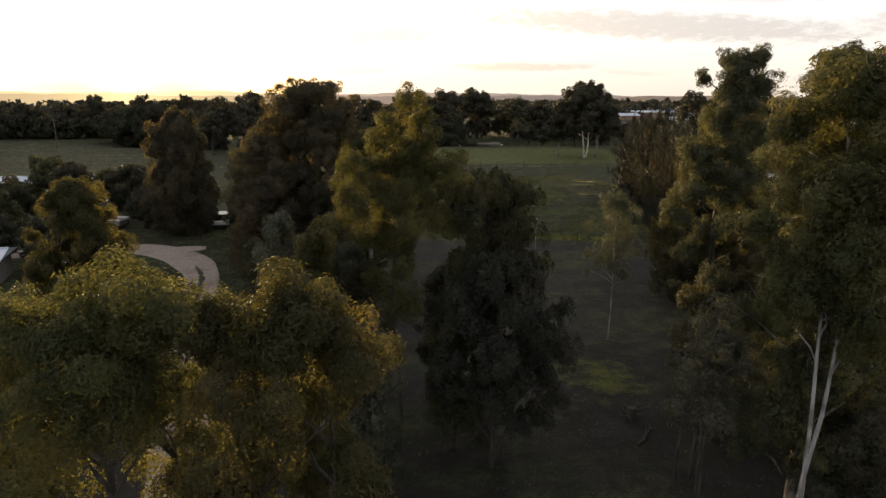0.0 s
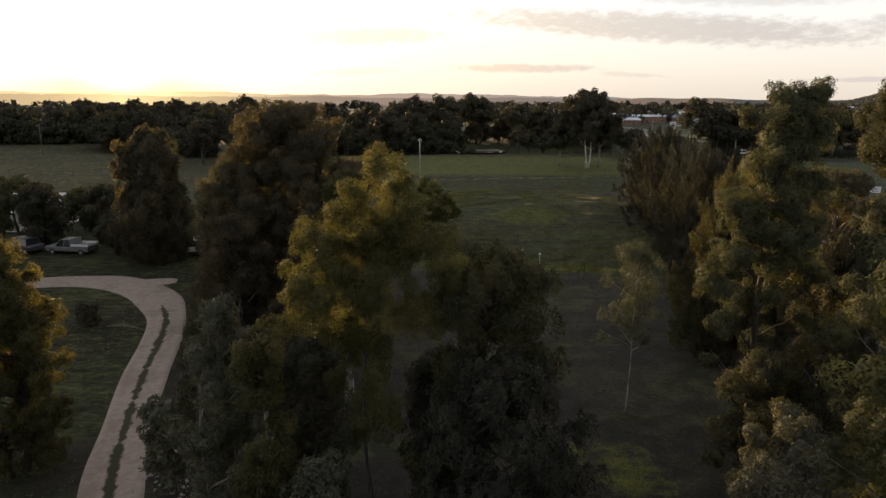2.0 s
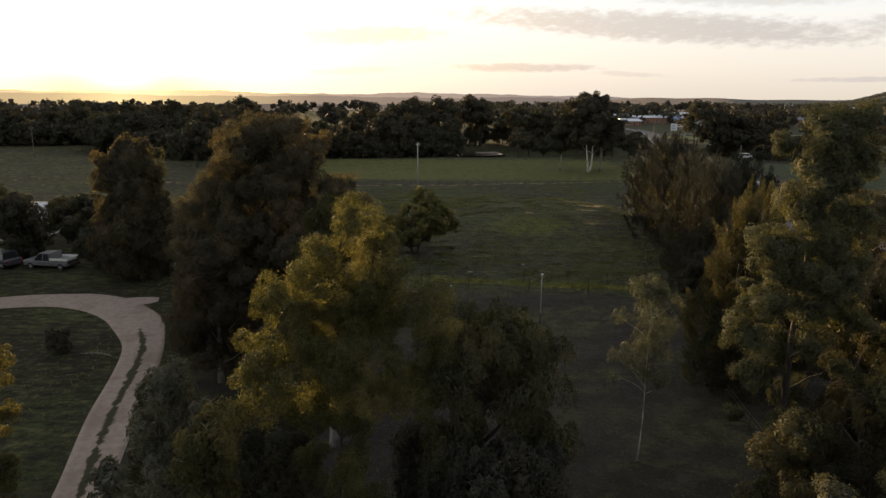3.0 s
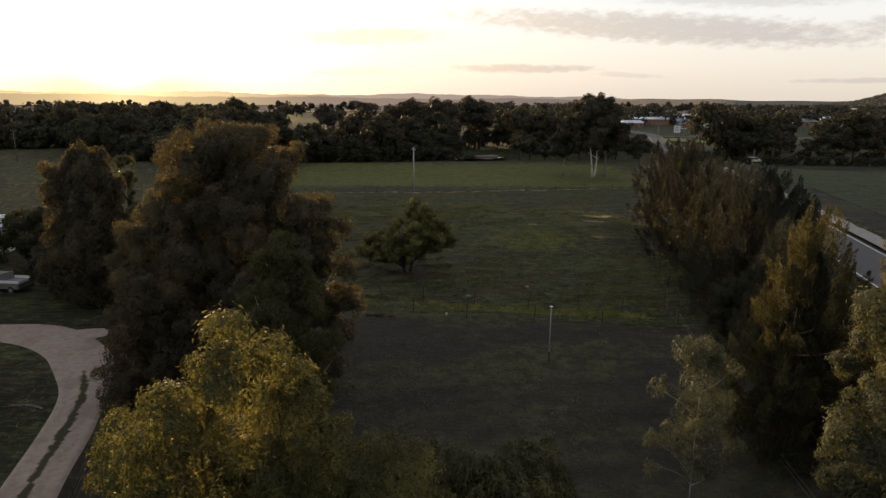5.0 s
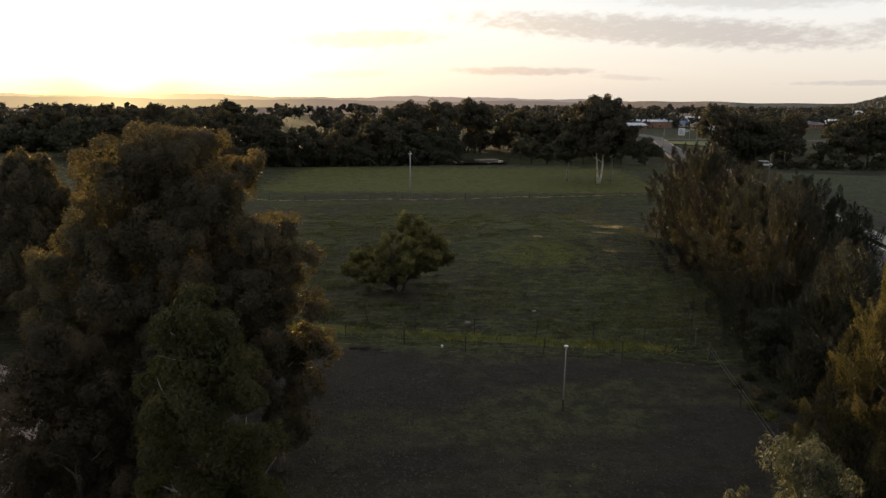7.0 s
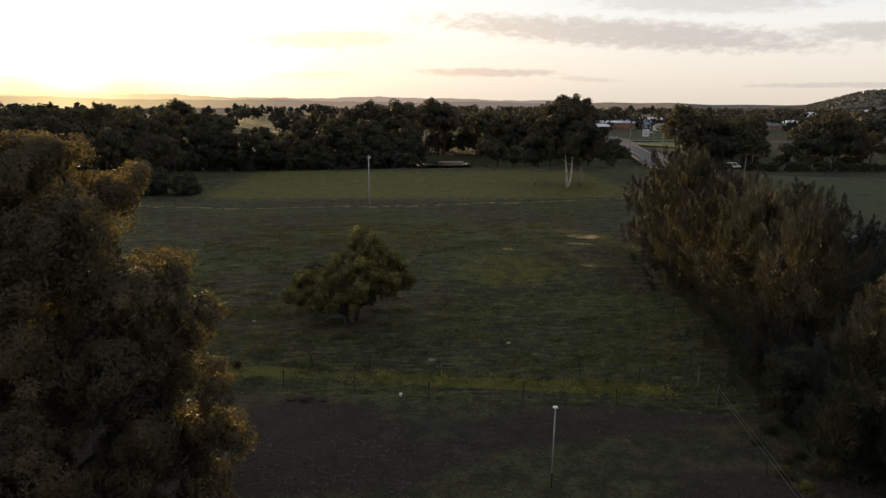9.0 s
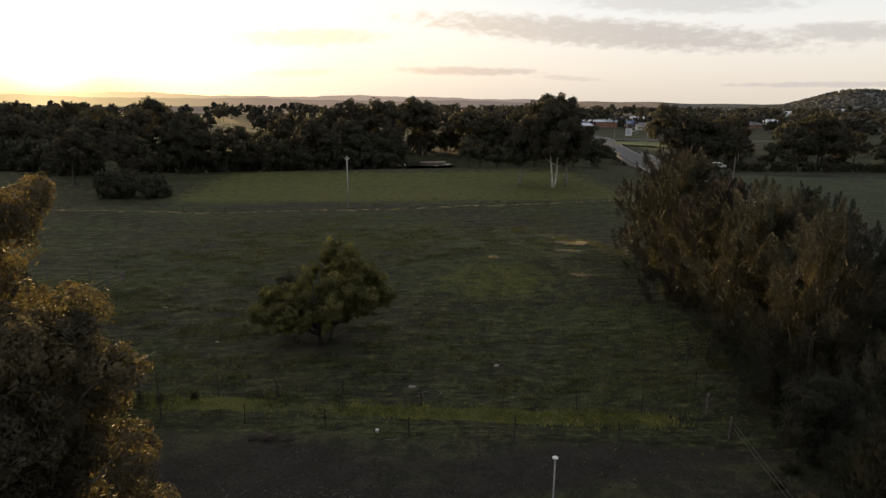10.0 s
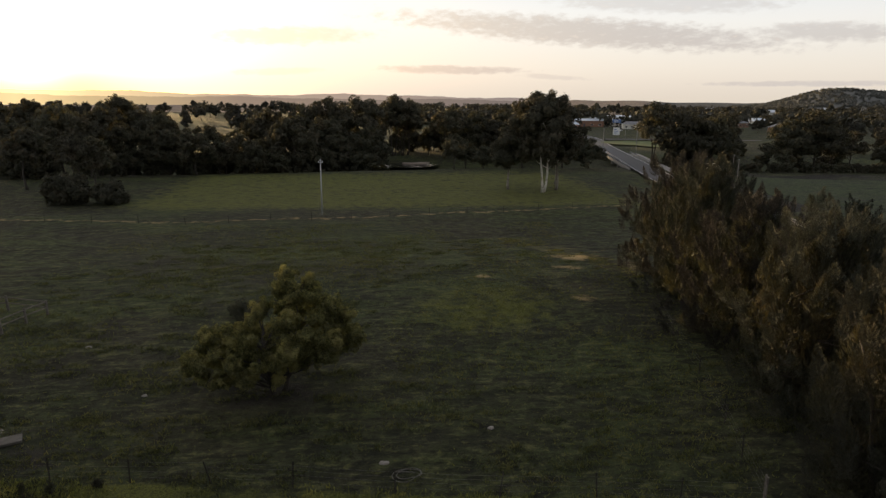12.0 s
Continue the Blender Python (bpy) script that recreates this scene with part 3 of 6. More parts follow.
ribbon("road_edge_line", ROAD, 4.0, 2, lambda u: 0.006, ROAD_PAINT, "thin white painted road edge line", "road marking", u0=0.86, u1=0.90, half=3.6, flat=0.02)
ribbon("road_edge_line", ROAD, 4.0, 2, lambda u: 0.006, ROAD_PAINT, "thin white painted road edge line", "road marking", u0=-0.90, u1=-0.86, half=3.6, flat=0.02)
ribbon("footpath", ROAD[:8], 4.0, 3, lambda u: 0.0, CONCRETE, "narrow pale concrete footpath along the road", "pavement", u0=-1.0, u1=-0.62, half=7.0, flat=0.10)


def far_hills():
    """Pale hill lines along the sunset horizon, a plain emitting backdrop of distance with haze and sun glow in its
    colour.
    """
    for name, d, z0, amp, seed, gain in (("backdrop", 3400, 34, 5, 2.0, 1.0), ("backdrop", 1500, 17, 1.6, 5.0, 0.66)):
        az = np.linspace(-60, 30, 320)
        top = z0 + amp * (np.sin(az / 3.1 + seed) + 0.5 * np.sin(az / 1.3 + 2 * seed) + 0.25 * np.sin(az / 0.45)) + 0.0025 * d * smoothstep(-4, -34, az)
        top = top + 0.0004 * d * np.sin(az * 9.1 + seed) * np.sin(az * 5.3)
        top = np.where(az > 8, top - (top + 15) * smoothstep(8, 29, az), top)
        verts, faces = [], []
        for a, t in zip(az, top):
            x, y = d * math.sin(radians(a)), d * math.cos(radians(a))
            verts += [(x, y, -20.0), (x, y, t)]
        for k in range(len(az) - 1):
            faces.append((2 * k, 2 * k + 2, 2 * k + 3, 2 * k + 1))
        m = bpy.data.materials.new("far_hills_haze_glow")
        m.use_nodes = True
        n = Nodes(m.node_tree)
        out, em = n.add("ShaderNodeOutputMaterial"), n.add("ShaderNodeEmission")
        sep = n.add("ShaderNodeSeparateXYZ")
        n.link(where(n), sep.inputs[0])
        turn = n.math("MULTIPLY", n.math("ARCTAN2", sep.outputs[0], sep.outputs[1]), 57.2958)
        # emission paints haze, brighter and yellower towards the sun's azimuth
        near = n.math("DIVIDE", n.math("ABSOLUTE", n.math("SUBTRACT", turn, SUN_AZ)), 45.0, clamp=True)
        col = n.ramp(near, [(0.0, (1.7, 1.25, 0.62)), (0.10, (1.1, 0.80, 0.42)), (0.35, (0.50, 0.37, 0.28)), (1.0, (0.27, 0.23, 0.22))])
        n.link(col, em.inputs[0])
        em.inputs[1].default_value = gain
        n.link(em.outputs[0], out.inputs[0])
        tagged(part(name, raw_mesh(name, verts, faces), m), "hill backdrop with haze and sunset glow in its colour", "hills", kind="structure")


far_hills()


# ---- trees ----
def tube(verts, faces, pts, radii, n=7):
    """Appends a bent, tapering tube."""
    pts = [Vector(p) for p in pts]
    base = len(verts)
    for k, p in enumerate(pts):
        d = (pts[min(k + 1, len(pts) - 1)] - pts[max(k - 1, 0)]).normalized()
        side = d.orthogonal().normalized() if abs(d.z) < 0.95 else Vector((1, 0, 0))
        side = (side - d * side.dot(d)).normalized()
        other = d.cross(side)
        for j in range(n):
            a = 2 * math.pi * j / n
            verts.append(p + (side * math.cos(a) + other * math.sin(a)) * radii[k])
    for k in range(len(pts) - 1):
        for j in range(n):
            a, b = base + k * n + j, base + k * n + (j + 1) % n
            faces.append((a, b, b + n, a + n))
    faces.append(tuple(base + (len(pts) - 1) * n + j for j in range(n)))
    faces.append(tuple(base + n - 1 - j for j in range(n)))


def bent(r, a, b, wobble, steps=5):
    """A gently swaying line from a to b."""
    a, b = np.array(a, float), np.array(b, float)
    t = np.linspace(0, 1, steps)
    p = a + (b - a) * t[:, None]
    for k in (1, 2, 3):
        p += np.sin(math.pi * k * t)[:, None] * r.normal(0, wobble / k, 3) * np.array([1, 1, 0.3])
    return p


def leaves(name, r, lobes, per_area, length, width, droop, tuft, mat, fill=0.25, out=0.35, stretch=1.0, flat=1.0, quad=False):
    """A crown of many small leaves. lobes: centre and radii of the clumps; each clump carries smaller tufts on its skin, and the leaves
    lie on the tufts, facing outwards, with larger shaded ones within."""
    P, N, S = [], [], []
    for cx, cy, cz, rx, ry, rz in lobes:
        mean = (rx + ry + rz) / 3
        subs = int(np.clip(9.0 * (mean / (2.2 * tuft)) ** 1.3, 8, 28))
        d = r.normal(0, 1, (subs, 3))
        d[:, 2] += 0.3
        d /= np.linalg.norm(d, axis=1)[:, None]
        c = d * (rx, ry, rz) * r.uniform(0.45, 0.92, (subs, 1))
        rad = mean * 1.22 / math.sqrt(subs) * r.uniform(0.65, 1.3, subs)
        cnt = np.maximum(8, (4 * math.pi * rad ** 2 * per_area * stretch ** 0.5).astype(int))
        pick = np.repeat(np.arange(subs), cnt)
        n = len(pick)
        e = r.normal(0, 1, (n, 3)) + 0.55 * d[pick]
        e[:, 2] += 0.15
        e /= np.linalg.norm(e, axis=1)[:, None]
        far = np.where(r.random(n) < 0.12, r.uniform(1.0, 1.4, n), r.uniform(0.7, 1.06, n))
        q = e * (rad[pick] * far)[:, None]
        q[:, 2] *= stretch
        if stretch > 1:
            taper = 1 - 0.55 * np.clip(q[:, 2] / (rad[pick] * stretch), -0.2, 1)
            q[:, 0] *= taper
            q[:, 1] *= taper
        P.append(c[pick] + q + (cx, cy, cz))
        N.append(0.9 * e + 0.35 * d[pick] + r.normal(0, 0.2, (n, 3)))
        S.append(np.ones(n))
        m = max(8, int(n * (0.07 + 0.14 * fill)))
        e = r.normal(0, 1, (m, 3))
        e /= np.linalg.norm(e, axis=1)[:, None]
        P.append(e * (rx, ry, rz) * r.uniform(0.25, 0.66, (m, 1)) + (cx, cy, cz))
        N.append(e)
        S.append(np.full(m, 1.8))
    P, N, S = np.concatenate(P), np.concatenate(N), np.concatenate(S)
    n = len(P)
    lie = np.cross(N, r.normal(0, 1, (n, 3)))
    axis = flat * lie + (1 - flat) * r.normal(0, 0.5, (n, 3)) + N * out
    axis[:, 2] -= droop
    axis /= np.linalg.norm(axis, axis=1)[:, None]
    s = np.cross(axis, N + r.normal(0, 0.5, (n, 3)))
    s /= np.linalg.norm(s, axis=1)[:, None] + 1e-9
    L = (length * S * r.uniform(0.6, 1.35, n))[:, None]
    W = (width * S * r.uniform(0.7, 1.3, n))[:, None]
    return leaf_mesh(name, P, axis, s, L, W, mat, quad)


def leaf_mesh(name, P, axis, s, L, W, mat, quad=False):
    """One small blade for each place P, along axis and across s."""
    n = len(P)
    if quad:
        co = np.stack([P - axis * L * 0.5, P + s * W * 0.5 + axis * L * 0.05, P + axis * L * 0.5, P - s * W * 0.5 + axis * L * 0.05], 1).reshape(-1, 3)
    else:
        co = np.stack([P - axis * L * 0.5 + s * W * 0.5, P - axis * L * 0.4 - s * W * 0.5, P + axis * L * 0.5], 1).reshape(-1, 3)
    k = 4 if quad else 3
    me = bpy.data.meshes.new(name)
    me.vertices.add(k * n)
    me.vertices.foreach_set("co", co.astype(np.float32).ravel())
    me.loops.add(k * n)
    me.loops.foreach_set("vertex_index", np.arange(k * n, dtype=np.int32))
    me.polygons.add(n)
    me.polygons.foreach_set("loop_start", np.arange(0, k * n, k, dtype=np.int32))
    me.update()
    me.materials.append(mat)
    return me


def plumes(name, r, tips, dense, length, width, mat):
    """Feathery foliage: each tip is an upswept plume (foot, direction, length, thickness) clad in fine needles."""
    P, A, N = [], [], []
    for foot, d, far, thick in tips:
        n = int(dense * far * thick * 10)
        t = r.random(n) ** 0.85
        e = r.normal(0, 1, (n, 3))
        e -= np.outer(e @ d, d)
        e /= np.linalg.norm(e, axis=1)[:, None]
        q = thick * 1.25 * np.minimum(1, t / 0.22) * (1.02 - t) ** 0.7 * np.sqrt(r.uniform(0.45, 1.0, n))
        bow = np.array([0, 0, 0.22 * far]) * (t ** 2)[:, None]
        P.append(foot + d * (t * far)[:, None] + e * q[:, None] + bow)
        A.append(d * 0.9 + e * r.uniform(0.3, 0.9, (n, 1)) + r.normal(0, 0.18, (n, 3)) + (0, 0, 0.25))
        N.append(e + r.normal(0, 0.35, (n, 3)))
    P, A, N = np.concatenate(P), np.concatenate(A), np.concatenate(N)
    A /= np.linalg.norm(A, axis=1)[:, None]
    s = np.cross(A, N)
    s /= np.linalg.norm(s, axis=1)[:, None] + 1e-9
    n = len(P)
    return leaf_mesh(name, P, A, s, (length * r.uniform(0.6, 1.4, n))[:, None], (width * r.uniform(0.7, 1.3, n))[:, None], mat)


def feather_tree(name, x, y, h, radius, base, label, seed, leaf, bark, count, reach=1.35, thick=0.5, dense=30, length=0.22, width=0.04, stems=3, lift=0.45):
    """A tree whose crown is made of separate upswept plumes on bare limbs, ragged at the edge."""
    r = np.random.default_rng(seed)
    z0 = ground_z(x, y)
    tree = empty(name, x, y, z0)
    tagged(tree, label, "tree")
    spines = []
    for k in range(stems):
        a = k * 6.283 / stems + r.uniform(0, 1.2)
        off = radius * 0.42 * (stems > 1)
        p = bent(r, (0.3 * math.cos(a), 0.3 * math.sin(a), -0.25), (off * math.cos(a), off * math.sin(a), h * r.uniform(0.5, 0.68)), 0.02 * h, 8)
        verts, faces = [], []
        tube(verts, faces, p, (0.012 * h + 0.04) * np.array([1.4, 1.0, 0.85, 0.7, 0.55, 0.4, 0.25, 0.1]), 8)
        part("trunk", raw_mesh("trunk", verts, faces), bark, tree, smooth=True)
        spines.append(p)
    tips, cores = [], []
    for i in range(count):
        t = (i + r.uniform(0, 1)) / count
        a = i * 2.4 + r.uniform(-0.6, 0.6)
        prof = math.sqrt(max(0.02, 1 - (max(0, t - 0.2) / 0.8) ** 2.2)) * (0.8 + 0.2 * min(1, t / 0.25))
        prof *= 1 + 0.16 * math.sin(3 * a + seed) + 0.10 * math.sin(5 * a + 9 * t)
        u = math.sqrt(r.uniform(0.3, 1.0))
        far = reach * r.uniform(0.65, 1.3)
        tip = np.array([radius * prof * u * math.cos(a), radius * prof * u * math.sin(a), base + (h - base) * t + r.normal(0, 0.3)])
        d = np.array([math.cos(a) * prof * 0.8, math.sin(a) * prof * 0.8, lift + 0.5 * t]) + r.normal(0, 0.32, 3)
        d /= np.linalg.norm(d)
        foot = tip - d * far
        tips.append((foot, d, far, thick * r.uniform(0.7, 1.3)))
        for _ in range(2):
            dd = d + r.normal(0, 0.38, 3)
            dd /= np.linalg.norm(dd)
            tips.append((foot + d * far * r.uniform(0.1, 0.45), dd, far * r.uniform(0.4, 0.65), thick * r.uniform(0.5, 0.8)))
        # cores: darker leaves that stand in for shade between the plumes
        if i % 2 == 0:
            u = r.uniform(0.05, 0.72)
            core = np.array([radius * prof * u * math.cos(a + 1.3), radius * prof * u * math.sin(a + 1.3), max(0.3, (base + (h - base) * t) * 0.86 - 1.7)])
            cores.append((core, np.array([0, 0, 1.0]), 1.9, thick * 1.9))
        if i % 5 == 0:
            p = spines[i % len(spines)]
            want = max(foot[2] - 0.5 * math.hypot(foot[0], foot[1]), 0.1 * h)
            start = p[int(np.clip(np.searchsorted(p[:, 2], want), 1, len(p) - 2))]
            lv, lf = [], []
            tube(lv, lf, bent(r, start, foot + d * far * 0.4, 0.12, 5), (0.004 * h + 0.012) * np.array([1.0, 0.75, 0.55, 0.35, 0.15]), 5)
            part("limb", raw_mesh("limb", lv, lf), bark, tree, smooth=True)
    part("crown", plumes("crown", r, tips, dense, length, width, leaf), leaf, tree)
    # shade inside the crown is put into the darker leaf colour
    part("inner_foliage", plumes("inner_foliage", r, cores, dense * 0.45, length * 1.9, width * 2.6, LEAF_DARK), LEAF_DARK, tree, "dark inner leaves coloured as shade between plumes")
    return tree


def crown_lobes(r, h, base, radius, count, shape, size, lean=(0, 0)):
    """Clumps spread over a crown. shape: 'gum' tall and open, 'round' a dome, 'spire' narrowing upwards."""
    out = []
    for i in range(count):
        t = (i + 0.5 + r.uniform(-0.35, 0.35)) / count
        z = base + (h - base) * t
        if shape == "gum":
            prof = 0.55 + 0.45 * math.sin(math.pi * min(1, 0.15 + 0.8 * t))
            prof *= 1.0 if t < 0.8 else 1.0 - 1.6 * (t - 0.8)
        elif shape == "round":
            prof = math.sqrt(max(0.05, 1 - (max(0, t - 0.25) / 0.75) ** 2)) * (0.75 + 0.25 * min(1, t / 0.25))
        else:
            prof = (1 - t) ** 0.8 * 0.95 + 0.12
        s = size * r.uniform(0.75, 1.25) * (0.7 + 0.45 * prof)
        if shape == "spread":
            s = size * r.uniform(0.7, 1.25)
            a = i * 2.4 + r.uniform(-0.4, 0.4)
            u = math.sqrt((i + 0.4) / count)
            q = u * max(0.2, radius - 0.95 * s)
            zz = base + (h - base - 0.95 * s) * (1 - 0.62 * u * u) * (1 if i % 3 else r.uniform(0.45, 0.8))
            out.append((lean[0] + q * math.cos(a), lean[1] + q * math.sin(a), zz, s, s * r.uniform(0.85, 1.1), s * r.uniform(0.6, 0.85)))
            continue
        a = i * 2.4 + r.uniform(-0.5, 0.5)
        q = max(0.0, radius * prof - s * 0.9) * math.sqrt(r.uniform(0.35, 1.0))
        zz = min(z, h - s * 1.15)
        if i % 4 == 1:
            s *= 0.62
            q = (radius * prof - s * 0.5) * r.uniform(0.8, 1.0)
        out.append((lean[0] * t + q * math.cos(a), lean[1] * t + q * math.sin(a), max(zz, base * 0.8), s, s * r.uniform(0.85, 1.1), s * r.uniform(0.75, 1.05)))
    return out


def grow_tree(name, x, y, h, radius, base, label, seed, leaf, bark, shape="gum", count=18, size=1.0, per_area=55, length=0.2, width=0.055,
              droop=0.55, tuft=0.45, trunk_r=None, stems=1, extra=(), lean=(0, 0), splay=0.36, fill=0.7, out=0.35, turn=0.0, crown=True, twigs=0, limb_every=1, stretch=1.0, flat=1.0, quad=False):
    r = np.random.default_rng(seed)
    z0 = ground_z(x, y)
    tree = empty(name, x, y, z0, turn)
    tagged(tree, label, "tree")
    trunk_r = trunk_r or 0.016 * h + 0.04
    lobes = crown_lobes(r, h, base, radius, count, shape, size, lean) if count else []
    lobes += [(a - x, b - y, c - z0, s, s, s * 0.9) for a, b, c, s in extra]
    verts, faces = [], []
    spines = []
    for k in range(stems):
        a = k * 2 * math.pi / max(stems, 1) + r.uniform(0, 1)
        foot = np.array([0.28 * math.cos(a), 0.28 * math.sin(a), -0.25]) * (stems > 1) + np.array([0, 0, -0.25]) * (stems == 1)
        spread = radius * (0.24 if shape == "spread" else splay) * (stems > 1)
        top = np.array([lean[0] * 0.9 + spread * math.cos(a), lean[1] * 0.9 + spread * math.sin(a), h * {"round": 0.72, "spread": 0.62}.get(shape, 0.88)])
        p = bent(r, foot, top, 0.016 * h, 8)
        rad = trunk_r * (1 if stems == 1 else 0.72) * np.array([1.35, 0.95, 0.82, 0.68, 0.54, 0.40, 0.26, 0.10])
        tube(verts, faces, p, rad, 9)
        spines.append(p)
    for j, (cx, cy, cz, sx, sy, sz) in enumerate(lobes):
        if j % limb_every:
            continue
        p = spines[j % len(spines)]
        want = max(cz - 0.45 * math.hypot(cx, cy) - 0.8 * sz, base * 0.45, 0.12 * h)
        k = int(np.clip(np.searchsorted(p[:, 2], want), 1, len(p) - 1))
        t = (want - p[k - 1, 2]) / max(p[k, 2] - p[k - 1, 2], 1e-3)
        start = p[k - 1] + (p[k] - p[k - 1]) * min(max(t, 0), 1)
        end = np.array([cx, cy, cz + 0.3 * sz])
        q = bent(r, start, end, 0.05 * np.linalg.norm(end - start) + 0.02, 5)
        lr = trunk_r * 0.36
        tube(verts, faces, q, lr * np.array([1.0, 0.7, 0.5, 0.33, 0.16]), 5)
        for _ in range(2 + twigs):
            e = end + np.clip(r.normal(0, 0.42, 3), -0.75, 0.75) * (sx, sy, sz)
            tube(verts, faces, bent(r, q[3], e, 0.06, 4), lr * np.array([0.36, 0.26, 0.17, 0.07]), 4)
    part("trunk", raw_mesh("trunk", verts, faces), bark, tree, smooth=True)
    if crown:
        part("crown", leaves("crown", r, lobes, per_area, length, width, droop, tuft, leaf, fill, out, stretch, flat, quad), leaf, tree)
    return tree


# ---- the grove by the start of the flight ----
CLOSE = dict(per_area=360, length=0.09, width=0.028, tuft=0.25, droop=0.4, out=0.2)
NEAR = dict(per_area=210, length=0.115, width=0.044, tuft=0.28, droop=0.35, out=0.15)
MID = dict(per_area=150, length=0.13, width=0.048, tuft=0.32, droop=0.3, out=0.15)
BIG = dict(per_area=125, length=0.14, width=0.058, tuft=0.34, droop=0.3, out=0.15)
YARD = dict(per_area=34, length=0.32, width=0.13, tuft=0.38, droop=0.3, out=0.15)

grow_tree("gum_tree", -5.7, 9.6, 12.5, 2.9, 6.4, "broad multi-stemmed gum with sunlit yellow-green crown over the track", 11, LEAF_LUSH, BARK_DARK, "round", 14, 0.95, stems=3,
          extra=((-5.0, 9.2, 11.8, 0.95), (-6.6, 9.4, 11.4, 0.95), (-4.0, 9.3, 11.5, 0.85), (-7.6, 9.8, 10.6, 0.9)), fill=0.3, twigs=2, trunk_r=0.11, **CLOSE)
grow_tree("gum_tree", -2.5, 9.3, 12.5, 2.4, 6.4, "rounded multi-stemmed gum with sunlit yellow-green crown", 12, LEAF_LUSH, BARK_DARK, "round", 12, 0.9, stems=3,
          extra=((-2.4, 9.2, 11.7, 0.9), (-1.7, 9.4, 11.3, 0.8), (-3.2, 9.3, 11.5, 0.75)), fill=0.3, twigs=2, trunk_r=0.11, **CLOSE)
grow_tree("gum_tree", -8.6, 10.2, 10.6, 2.2, 3.0, "bushy gum tree with yellow-green crown beside the track", 13, LEAF_LUSH, BARK_DARK, "round", 12, 1.0, stems=2, fill=0.3, twigs=2, trunk_r=0.11, **CLOSE)
grow_tree("gum_tree", -18.9, 31.5, 11.3, 3.1, 0.8, "young dense gum with golden leaves standing by the track", 14, LEAF_GOLD, BARK_DARK, "round", 48, 0.95, stems=2,
          extra=((-20.9, 31.0, 3.0, 1.0), (-16.8, 31.0, 3.2, 1.0), (-20.6, 31.2, 5.0, 0.95), (-17.2, 31.2, 5.2, 0.95), (-20.2, 31.0, 6.8, 0.85), (-17.6, 31.2, 7.2, 0.85), (-18.9, 29.6, 4.4, 1.0), (-18.6, 31.2, 10.4, 0.7), (-19.3, 31.0, 9.4, 0.8)), twigs=1, **NEAR)
grow_tree("gum_tree", -2.0, 24.6, 13.6, 1.9, 6.2, "tall gum with golden sunlit crown and thin dark trunk", 15, LEAF_GOLD, BARK_DARK, "gum", 10, 0.9, trunk_r=0.10,
          extra=((-1.3, 23.1, 14.9, 0.65), (-1.9, 23.2, 14.1, 0.6), (-0.75, 23.6, 14.3, 0.5), (-0.5, 23.8, 13.6, 0.6), (0.3, 24.6, 12.4, 0.85), (0.6, 24.8, 11.4, 0.9), (0.4, 24.4, 10.4, 0.85), (-2.3, 23.5, 13.5, 0.75), (-1.4, 24.0, 12.9, 1.15), (-3.7, 24.9, 12.5, 0.75), (-3.3, 23.9, 11.6, 0.95), (-3.4, 22.8, 11.0, 1.0), (-0.9, 24.8, 12.0, 1.0), (-0.5, 24.0, 10.6, 0.9), (-1.8, 23.8, 11.2, 1.2)), twigs=1, per_area=460, length=0.075, width=0.026, tuft=0.22, droop=0.4, out=0.2, fill=0.15)
grow_tree("gum_tree", -4.7, 22.6, 10.9, 1.3, 3.0, "small gum with bright golden tips", 16, LEAF_GOLD, BARK_MID, "spire", 10, 0.75, extra=((-4.4, 22.4, 10.2, 0.7), (-5.0, 22.9, 9.2, 0.8)), **NEAR)
grow_tree("gum_tree", -6.9, 25.3, 10.6, 2.0, 1.8, "bushy grey-green gum with dense low crown", 17, LEAF_GREY, BARK_MID, "round", 16, 0.95, stems=2, **NEAR)
grow_tree("gum_tree", -4.2, 26.8, 9.0, 1.9, 1.5, "dark bushy gum beneath a taller golden tree", 18, LEAF_DARK, BARK_DARK, "round", 13, 0.95, **MID)
grow_tree("gum_tree", 1.9, 25.6, 12.3, 2.7, 6.6, "slender dark gum with drooping dull green crown", 19, LEAF_GUM, BARK_DARK, "gum", 17, 0.9, extra=((2.0, 24.6, 11.7, 0.6), (2.9, 25.0, 11.4, 0.65), (1.0, 25.3, 10.9, 0.8)), stretch=1.6, per_area=190, length=0.14, width=0.036, tuft=0.25, droop=0.9, out=0.15)
grow_tree("gum_tree", 2.3, 23.5, 9.4, 3.3, 2.4, "dense drooping dark green tree with forked dark trunk", 20, LEAF_OLIVE, BARK_DARK, "round", 34, 0.85, stems=2, stretch=1.5, per_area=220, length=0.12, width=0.034, tuft=0.24, droop=0.8, out=0.2)
grow_tree("gum_tree", -0.1, 28.5, 7.4, 1.4, 2.0, "small dark round-crowned tree among gums", 21, LEAF_DARK, BARK_DARK, "round", 9, 0.8, **MID)
grow_tree("gum_tree", 10.6, 16.4, 16.5, 2.7, 8.6, "tall gum with two bare white trunks and dense green crown", 22, LEAF_LUSH, BARK_GREY, "gum", 24, 1.05, stems=2, splay=0.05, trunk_r=0.115, twigs=1, **NEAR)
grow_tree("gum_tree", 12.2, 19.0, 13.5, 2.6, 2.4, "full gum tree with dark green hanging foliage", 23, LEAF_GUM, BARK_MID, "gum", 20, 1.15, **NEAR)
